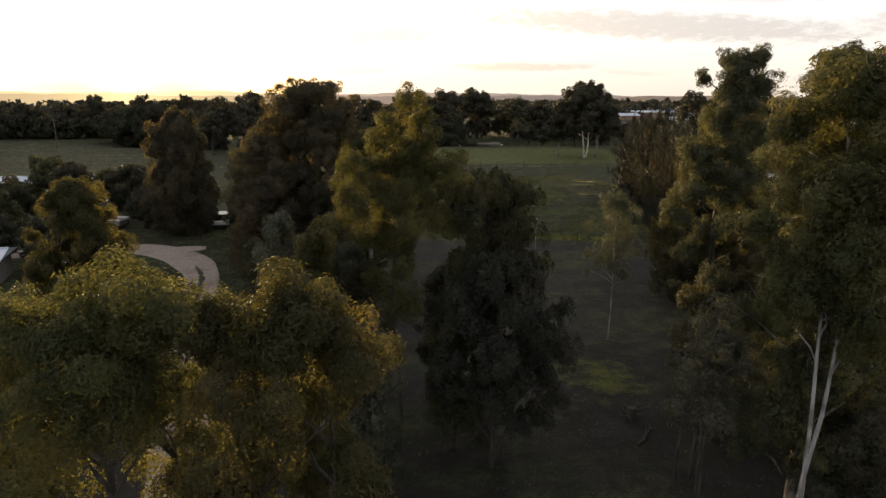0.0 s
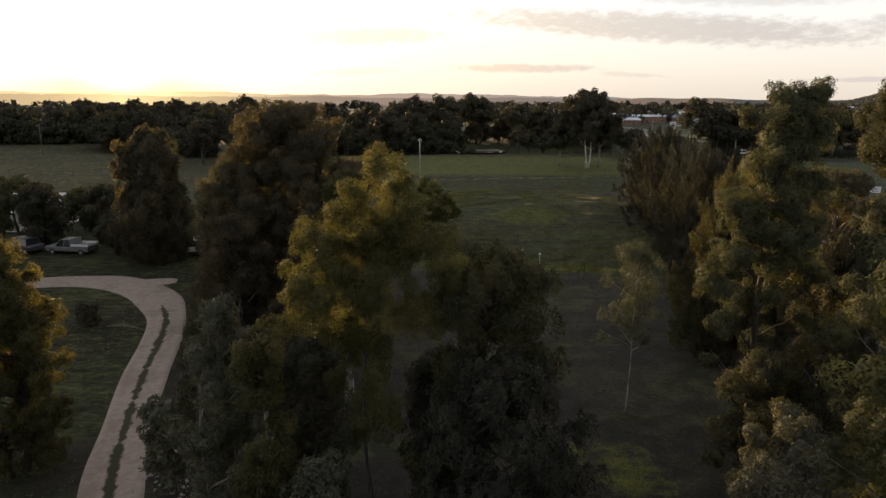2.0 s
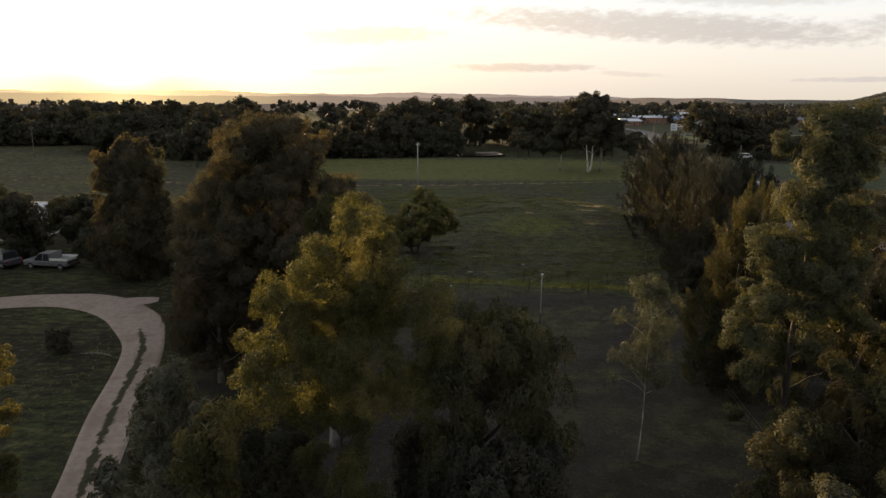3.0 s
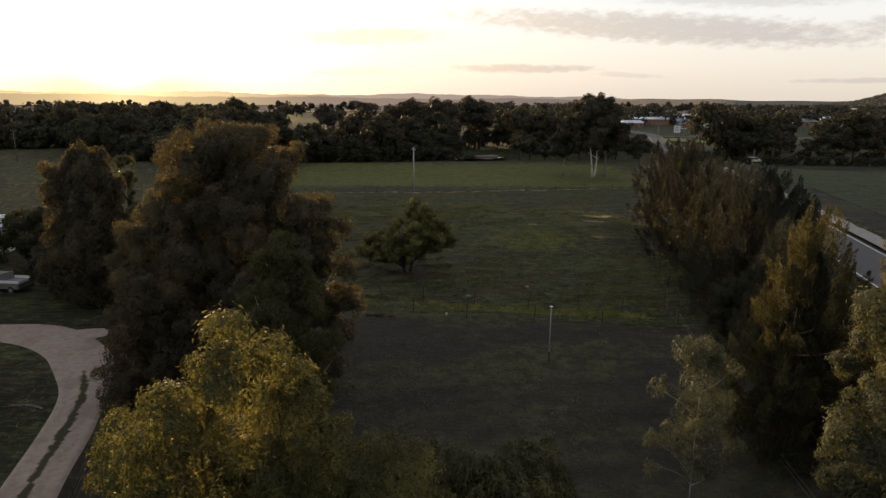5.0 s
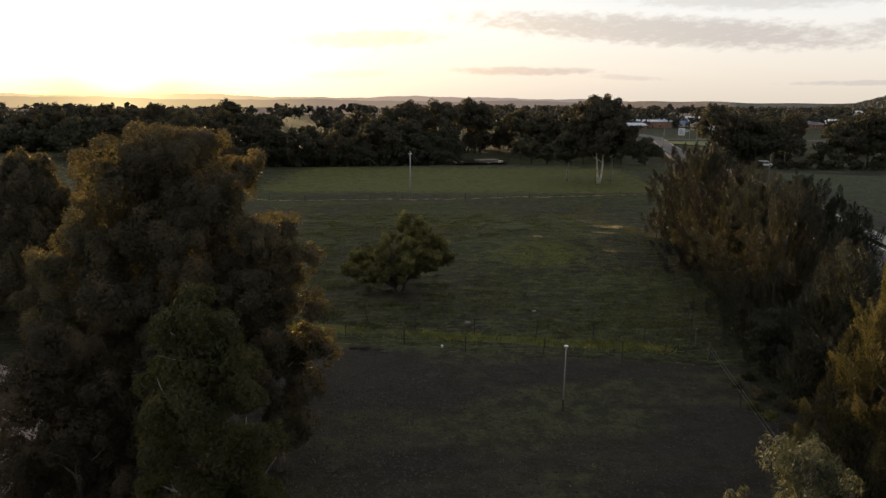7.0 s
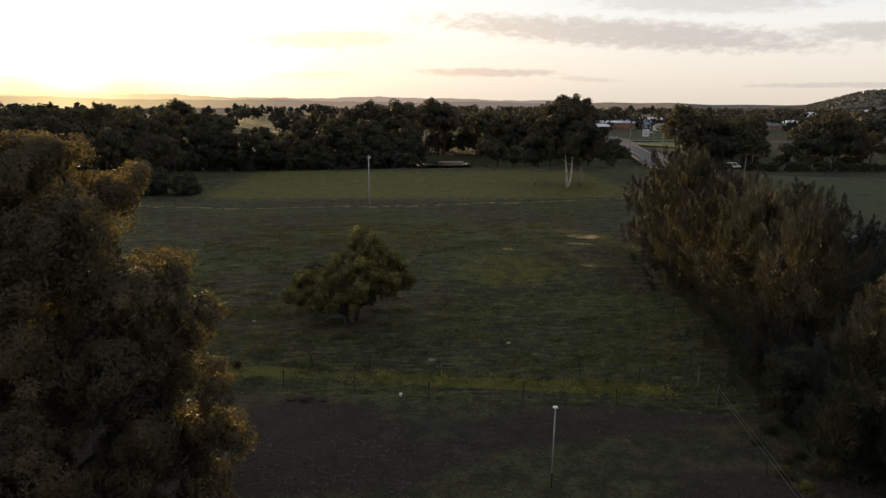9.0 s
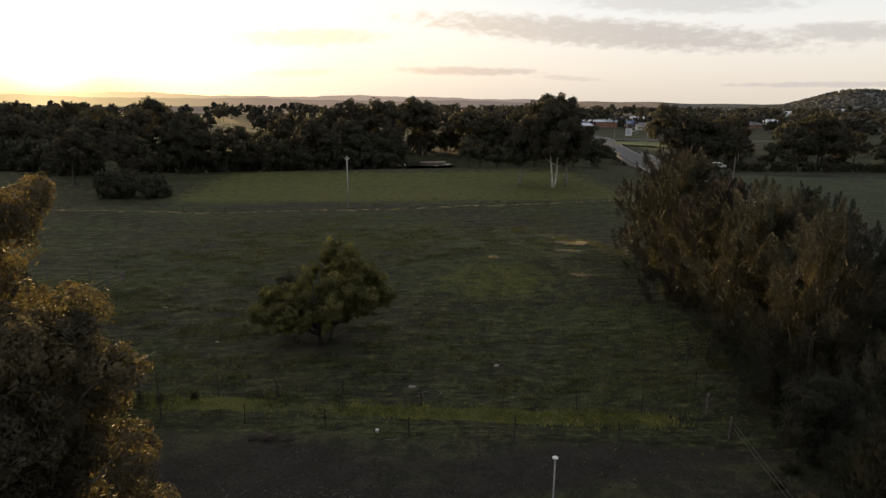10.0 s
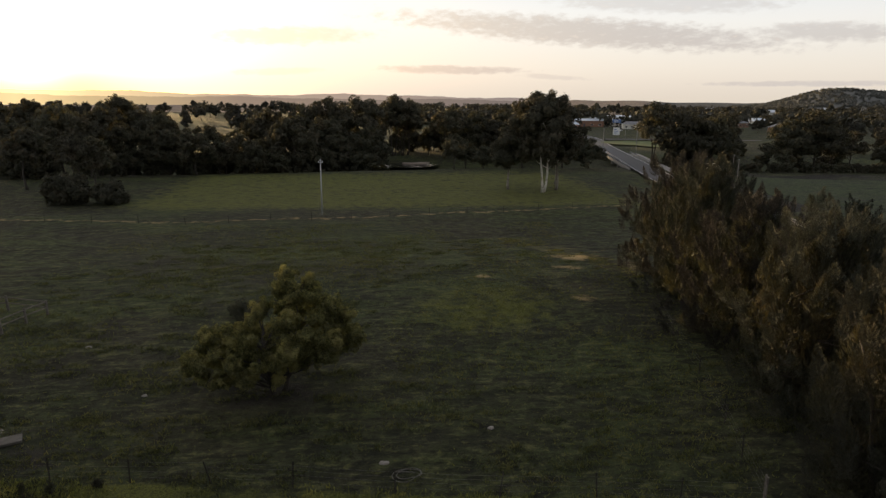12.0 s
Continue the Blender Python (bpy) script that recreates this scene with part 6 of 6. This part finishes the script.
def grass_tufts():
    """Tufts of grass over the pasture, thick in the lane between the fences."""
    r = np.random.default_rng(77)
    specs = []
    for kind, n, box4 in ((0, 26000, (-16, 24, 64, 73)), (1, 44000, (-28, 29, 66, 132)), (2, 1300, (-20, 20, 24, 64)), (3, 1800, (-30, -8, 20, 62)), (4, 26000, (-28, 29, 69, 120)), (5, 900, (-18, 20, 36, 64))):
        x, y = r.uniform(box4[0], box4[1], n), r.uniform(box4[2], box4[3], n)
        f = wave(x, y, 1.6, 9) + 0.8 * wave(x, y, 5.0, 4)
        if kind > 3:
            c = r.integers(0, n // 34, n)
            x, y = x[c] + r.normal(0, 0.55, n), y[c] + r.normal(0, 0.24, n)
            f = wave(x, y, 7.0, 9)
            keep = f > (-0.15 if kind == 4 else 0.1)
            hgt = 0.13 if kind == 4 else 0.10
        elif kind == 0:
            keep = (np.abs(y - (69.2 - 0.15 * x)) < r.uniform(0.1, 1.35, n)) & (f + r.normal(0, 0.4, n) > -0.15) & (x < r.uniform(15.5, 19.5, n))
            hgt = 0.15
        elif kind == 1:
            keep = f + r.normal(0, 0.35, n) > 0.28
            hgt = 0.11
        else:
            keep = f + r.normal(0, 0.35, n) > 0.45
            hgt = 0.14
        if kind == 3:
            keep &= away(TRACK, x, y) > 1.7
        x, y = x[keep], y[keep]
        specs.append((x, y, np.full(len(x), hgt)))
    for nm, sel, mat, lab in (("lane_grass", specs[:1], GRASS_LUSH, "lush yellow-green grass in the lane between fences"), ("pasture_grass", specs[1:4], GRASS_DULL, "uneven tufts of dull green pasture grass"), ("tussock_grass", specs[4:], GRASS_TUSSOCK, "low dull tussocks scattered over grazed pasture")):
        x, y, hh = (np.concatenate([s[k] for s in sel]) for k in range(3))
        n = len(x)
        z = height(x, y)
        V, blades = [], 3
        for k in range(blades):
            a = r.uniform(0, 6.28, n)
            s = r.uniform(0.018, 0.045, n)
            h = hh * r.uniform(0.6, 1.5, n)
            lx, ly = r.normal(0, 0.09, n), r.normal(0, 0.09, n)
            ox, oy = r.normal(0, 0.06, n), r.normal(0, 0.06, n)
            V.append(np.stack([np.stack([x + ox - s * np.cos(a), y + oy - s * np.sin(a), z - 0.02], 1), np.stack([x + ox + s * np.cos(a), y + oy + s * np.sin(a), z - 0.02], 1), np.stack([x + ox + lx, y + oy + ly, z + h], 1)], 1))
        co = np.concatenate(V).reshape(-1, 3)
        m = len(co) // 3
        me = bpy.data.meshes.new(nm)
        me.vertices.add(3 * m)
        me.vertices.foreach_set("co", co.astype(np.float32).ravel())
        me.loops.add(3 * m)
        me.loops.foreach_set("vertex_index", np.arange(3 * m, dtype=np.int32))
        me.polygons.add(m)
        me.polygons.foreach_set("loop_start", np.arange(0, 3 * m, 3, dtype=np.int32))
        me.update()
        tagged(part(nm, me, mat), lab, "grass", kind="stuff")


GRASS_LUSH = leaf_material("lush_grass", (0.085, 0.092, 0.030), (0.19, 0.195, 0.052), (0.27, 0.24, 0.07), 0.45)
GRASS_TUSSOCK = leaf_material("tussock_grass", (0.056, 0.066, 0.028), (0.115, 0.130, 0.050), (0.14, 0.14, 0.056), 0.42)
GRASS_DULL = leaf_material("pasture_grass", (0.10, 0.12, 0.034), (0.17, 0.195, 0.052), (0.20, 0.19, 0.07), 0.5)
grass_tufts()


# ---- buildings and vehicles ----
SILVER = speckled("dull_silver_paint", (0.16, 0.165, 0.17), (0.24, 0.245, 0.25), 4.0, 0.4, 0.3, None, 0.002, 0.5)

def house(x, y, w, d, wall_h, rise, turn, wall, roof, label, hip=0.0, windows=3):
    """A low house: walls, an overhanging pitched roof, windows with frames and a door."""
    h = tagged(empty("house", x, y, ground_z(x, y) - 0.05, turn), label, "house")
    part("wall", boxed(-w / 2, w / 2, -d / 2, d / 2, 0, wall_h), wall, h)
    bm = bmesh.new()
    o = 0.5
    lo = [bm.verts.new(p) for p in ((-w / 2 - o, -d / 2 - o, wall_h), (w / 2 + o, -d / 2 - o, wall_h), (w / 2 + o, d / 2 + o, wall_h), (-w / 2 - o, d / 2 + o, wall_h))]
    hi = [bm.verts.new(p) for p in ((-w / 2 - o + hip, 0, wall_h + rise), (w / 2 + o - hip, 0, wall_h + rise))]
    for f in ((lo[0], lo[1], hi[1], hi[0]), (lo[2], lo[3], hi[0], hi[1]), (lo[1], lo[2], hi[1]), (lo[3], lo[0], hi[0]), (lo[3], lo[2], lo[1], lo[0])):
        bm.faces.new(f)
    rf = part("roof", bm, roof, h)
    part("ridge_cap", boxed(-w / 2 - o + hip, w / 2 + o - hip, -0.12, 0.12, wall_h + rise - 0.05, wall_h + rise + 0.05), roof, rf)
    part("gutter", boxed(-w / 2 - o, w / 2 + o, -d / 2 - o - 0.12, -d / 2 - o, wall_h - 0.1, wall_h + 0.02), WHITE, h)
    n = windows
    for k in range(n):
        cx = -w / 2 + w * (k + 0.5) / n
        if k == n // 2:
            part("door", boxed(cx - 0.45, cx + 0.45, -d / 2 - 0.04, -d / 2 + 0.02, 0.05, 2.1), DARK_PAINT, h)
            continue
        fr = part("window", boxed(cx - 0.8, cx + 0.8, -d / 2 - 0.05, -d / 2 + 0.02, 0.85, 2.1), WHITE, h, "white framed window")
        for q in (-0.37, 0.37):
            part("pane", boxed(cx + q - 0.33, cx + q + 0.33, -d / 2 - 0.065, -d / 2 - 0.04, 0.93, 2.02), DARK_GLASS, fr)
    return h


house(-56.0, 87.5, 13, 8, 2.6, 1.7, 8, RENDERED, ROOF_METAL, "low farmhouse with pale blue-white metal roof behind trees")
house(-39.8, 50.6, 5.0, 4.0, 2.2, 0.5, 20, TIMBER, ROOF_METAL, "small shed with pale metal roof beside garden trees", windows=1)
house(-70, 92, 9, 7, 2.8, 1.0, -20, RENDERED, ROOF_METAL, "pale metal farm shed behind the house", windows=2)
house(150, 472, 26, 12, 4.2, 1.2, -12, BRICK, ROOF_METAL, "long brick and metal building at the edge of town", windows=5)
house(126, 436, 14, 9, 3.0, 1.6, 15, BRICK, ROOF_METAL, "brick building with white roof beside the road", windows=4)
house(142, 496, 16, 9, 4.0, 1.4, -5, RENDERED, ROOF_DARK, "pale two-storey building behind others", windows=4)
house(172, 500, 18, 10, 3.6, 1.8, 18, BRICK, ROOF_METAL, "brick building with pale metal roof in town", windows=4)
house(172, 438, 14, 9, 3.0, 1.8, -14, RENDERED, ROOF_DARK, "low pale house at the edge of town", 3.0, 4)
house(302, 508, 18, 11, 3.2, 2.4, 12, RENDERED, ROOF_METAL, "pale house with white hipped roof among trees", 3.5, 4)
house(562, 974, 24, 14, 3.2, 2.4, -16, RENDERED, ROOF_METAL, "pale house with light hipped roof among trees", 3.5, 4)
house(182, 478, 16, 10, 3.4, 1.4, 8, RENDERED, ROOF_METAL, "white-roofed building at the edge of town", windows=4)
house(138, 520, 22, 12, 4.0, 1.5, 0, RENDERED, ROOF_METAL, "pale low building among town trees", windows=4)
house(200, 540, 24, 14, 5.0, 1.2, 10, RENDERED, ROOF_METAL, "large pale shed behind town trees", windows=4)
house(690, 1250, 42, 20, 5.5, 2.0, -20, RENDERED, ROOF_METAL, "pale roofed shed among trees", windows=4)
house(262, 470, 14, 9, 3.0, 2.2, 25, BRICK, ROOF_DARK, "brick house with grey pitched roof among trees", 3.0, 4)
house(250, 400, 15, 9, 3.0, 2.4, -10, BRICK, ROOF_DARK, "brick house with grey hipped roof among trees", 3.5, 4)
house(602, 945, 22, 14, 3.8, 3.6, 20, RENDERED, ROOF_METAL, "pale house with hipped roof below the hill", 4.0, 4)
house(822, 1112, 24, 14, 3.6, 3.0, 0, RENDERED, ROOF_METAL, "small pale house below the hill", 3.0, 3)
house(854, 1100, 22, 12, 3.0, 2.0, 30, RENDERED, ROOF_DARK, "small house with dark roof below the hill", 3.0, 3)


def car(x, y, turn, paint, label, ute=False, open_tray=True):
    """A parked vehicle: body, cabin, glass, wheels with tyre and rim, lamps, bumpers."""
    c = tagged(empty("ute" if ute else "car", x, y, ground_z(x, y), turn), label, "ute" if ute else "car")
    L, W = (5.1, 1.85) if ute else (4.5, 1.8)
    bm = box(bmesh.new(), -L / 2, L / 2, -W / 2, W / 2, 0.38, 0.95, bevel=0.10)
    body = part("body", bm, paint, c)
    x0, x1 = (-0.5, 1.35) if ute else (-1.7, 1.2)
    bm = bmesh.new()
    lo, hi = [(x0, -W / 2 + 0.04), (x1, -W / 2 + 0.04), (x1, W / 2 - 0.04), (x0, W / 2 - 0.04)], [(x0 + 0.15, -W / 2 + 0.22), (x1 - 0.6, -W / 2 + 0.22), (x1 - 0.6, W / 2 - 0.22), (x0 + 0.15, W / 2 - 0.22)]
    a = [bm.verts.new((*p, 0.93)) for p in lo]
    b = [bm.verts.new((*p, 1.62)) for p in hi]
    bm.faces.new(b)
    for k in range(4):
        bm.faces.new((a[k], a[(k + 1) % 4], b[(k + 1) % 4], b[k]))
    part("glass", bm, DARK_GLASS, c, "dark window glass")
    part("roof", boxed(x0 + 0.12, x1 - 0.55, -W / 2 + 0.2, W / 2 - 0.2, 1.60, 1.68, bevel=0.03), paint, c)
    for s in (-1, 1):
        for px, q in ((x1 - 0.02, x1 - 0.6), (x0 + 0.02, x0 + 0.15), ((x0 + x1) / 2 - 0.1, (x0 + x1) / 2 - 0.15)):
            part("pillar", rod(bmesh.new(), (px, s * (W / 2 - 0.05), 0.92), (q, s * (W / 2 - 0.21), 1.62), 0.045, 0.04, 6), paint, c)
    if ute:
        tray = part("tray", boxed(-L / 2 - 0.1, -0.6, -W / 2 - 0.02, W / 2 + 0.02, 0.95, 1.0), STEEL, c, "flat metal tray")
        for q in ((-L / 2 - 0.1, -L / 2 - 0.06, -W / 2, W / 2), (-L / 2, -0.6, -W / 2 - 0.02, -W / 2 + 0.02), (-L / 2, -0.6, W / 2 - 0.02, W / 2 + 0.02)):
            part("side_board", boxed(*q, 1.004, 1.25), WHITE, tray)
        part("headboard", boxed(-0.62, -0.56, -W / 2 + 0.1, W / 2 - 0.1, 1.004, 1.75), STEEL, tray)
    for px in (-L / 2 + 0.85, L / 2 - 0.85):
        for s in (-1, 1):
            wh = part("wheel", rod(bmesh.new(), (px, s * (W / 2 - 0.2), 0.34), (px, s * (W / 2 + 0.02), 0.34), 0.34, 0.34, 18), RUBBER, c)
            part("rim", rod(bmesh.new(), (px, s * (W / 2 + 0.0), 0.34), (px, s * (W / 2 + 0.035), 0.34), 0.2, 0.18, 14), STEEL, wh, "steel rim")
    for s in (-1, 1):
        part("headlight", boxed(L / 2 - 0.04, L / 2 + 0.015, s * 0.68 - 0.17, s * 0.68 + 0.17, 0.68, 0.84, bevel=0.02), WHITE, c)
        part("tail_light", boxed(-L / 2 - 0.015, -L / 2 + 0.04, s * 0.74 - 0.1, s * 0.74 + 0.1, 0.66, 0.86, bevel=0.02), RED_LAMP, c)
    part("bumper", boxed(L / 2 - 0.05, L / 2 + 0.09, -W / 2 + 0.05, W / 2 - 0.05, 0.36, 0.56, bevel=0.04), PICKET, c)
    part("bumper", boxed(-L / 2 - 0.09, -L / 2 + 0.05, -W / 2 + 0.05, W / 2 - 0.05, 0.36, 0.56, bevel=0.04), PICKET, c)
    return c


car(-40.4, 73.2, 172, SILVER, "dull silver farm ute with pale tray parked by garden trees", ute=True)


def water_tank(x, y):
    k = tagged(empty("water_tank", x, y, ground_z(x, y)), "small white plastic water tank on the lawn", "tank")
    bm = bmesh.new()
    rod(bm, (0, 0, 0), (0, 0, 1.45), 0.62, 0.60, 22)
    rod(bm, (0, 0, 1.45), (0, 0, 1.68), 0.60, 0.22, 22)
    part("shell", bm, WHITE, k)
    part("lid", rod(bmesh.new(), (0, 0, 1.66), (0, 0, 1.76), 0.22, 0.22, 16), DARK_PAINT, k, "dark screw lid")
    for z in (0.35, 0.7, 1.05):
        part("rib", torus(bmesh.new(), 0.61, 0.03, 24, 6, z), WHITE, k)


water_tank(-31.9, 51.0)
car(-26.4, 73.6, 100, WHITE, "white car half hidden by shrubs near the drive")
car(-46.0, 73.5, 160, DARK_PAINT, "dark blue car parked beside the house")
car(150, 408, 15, WHITE, "white car parked in front of town buildings")
car(95.0, 204.5, 0, WHITE, "white vehicle parked under roadside trees")


def roadside_sign(x, y, turn, w, h, z, panel, label):
    s = tagged(empty("road_sign", x, y, ground_z(x, y), turn), label, "sign")
    for q in (-w * 0.35, w * 0.35):
        part("leg", rod(bmesh.new(), (q, 0, -0.2), (q, 0, z + h), 0.07, 0.07, 8), STEEL, s)
    pn = part("panel", boxed(-w / 2, w / 2, -0.13, -0.07, z, z + h, bevel=0.02), panel, s)
    for k in range(3):
        part("bar", boxed(-w * 0.35, w * (0.30 - 0.08 * k), -0.145, -0.125, z + h * (0.2 + 0.25 * k), z + h * (0.3 + 0.25 * k)), WHITE if panel is BLUE_PAINT else BLUE_PAINT, pn, "plain printed bar")


roadside_sign(123.5, 345, -20, 3.2, 3.6, 1.6, WHITE, "white and blue roadside sign on steel legs")
roadside_sign(139, 384, -20, 4.5, 1.8, 6.0, BLUE_PAINT, "large blue and white board above the town road")
roadside_sign(75.5, 113.5, -30, 1.6, 1.1, 1.0, WHITE, "small white board beside the road")
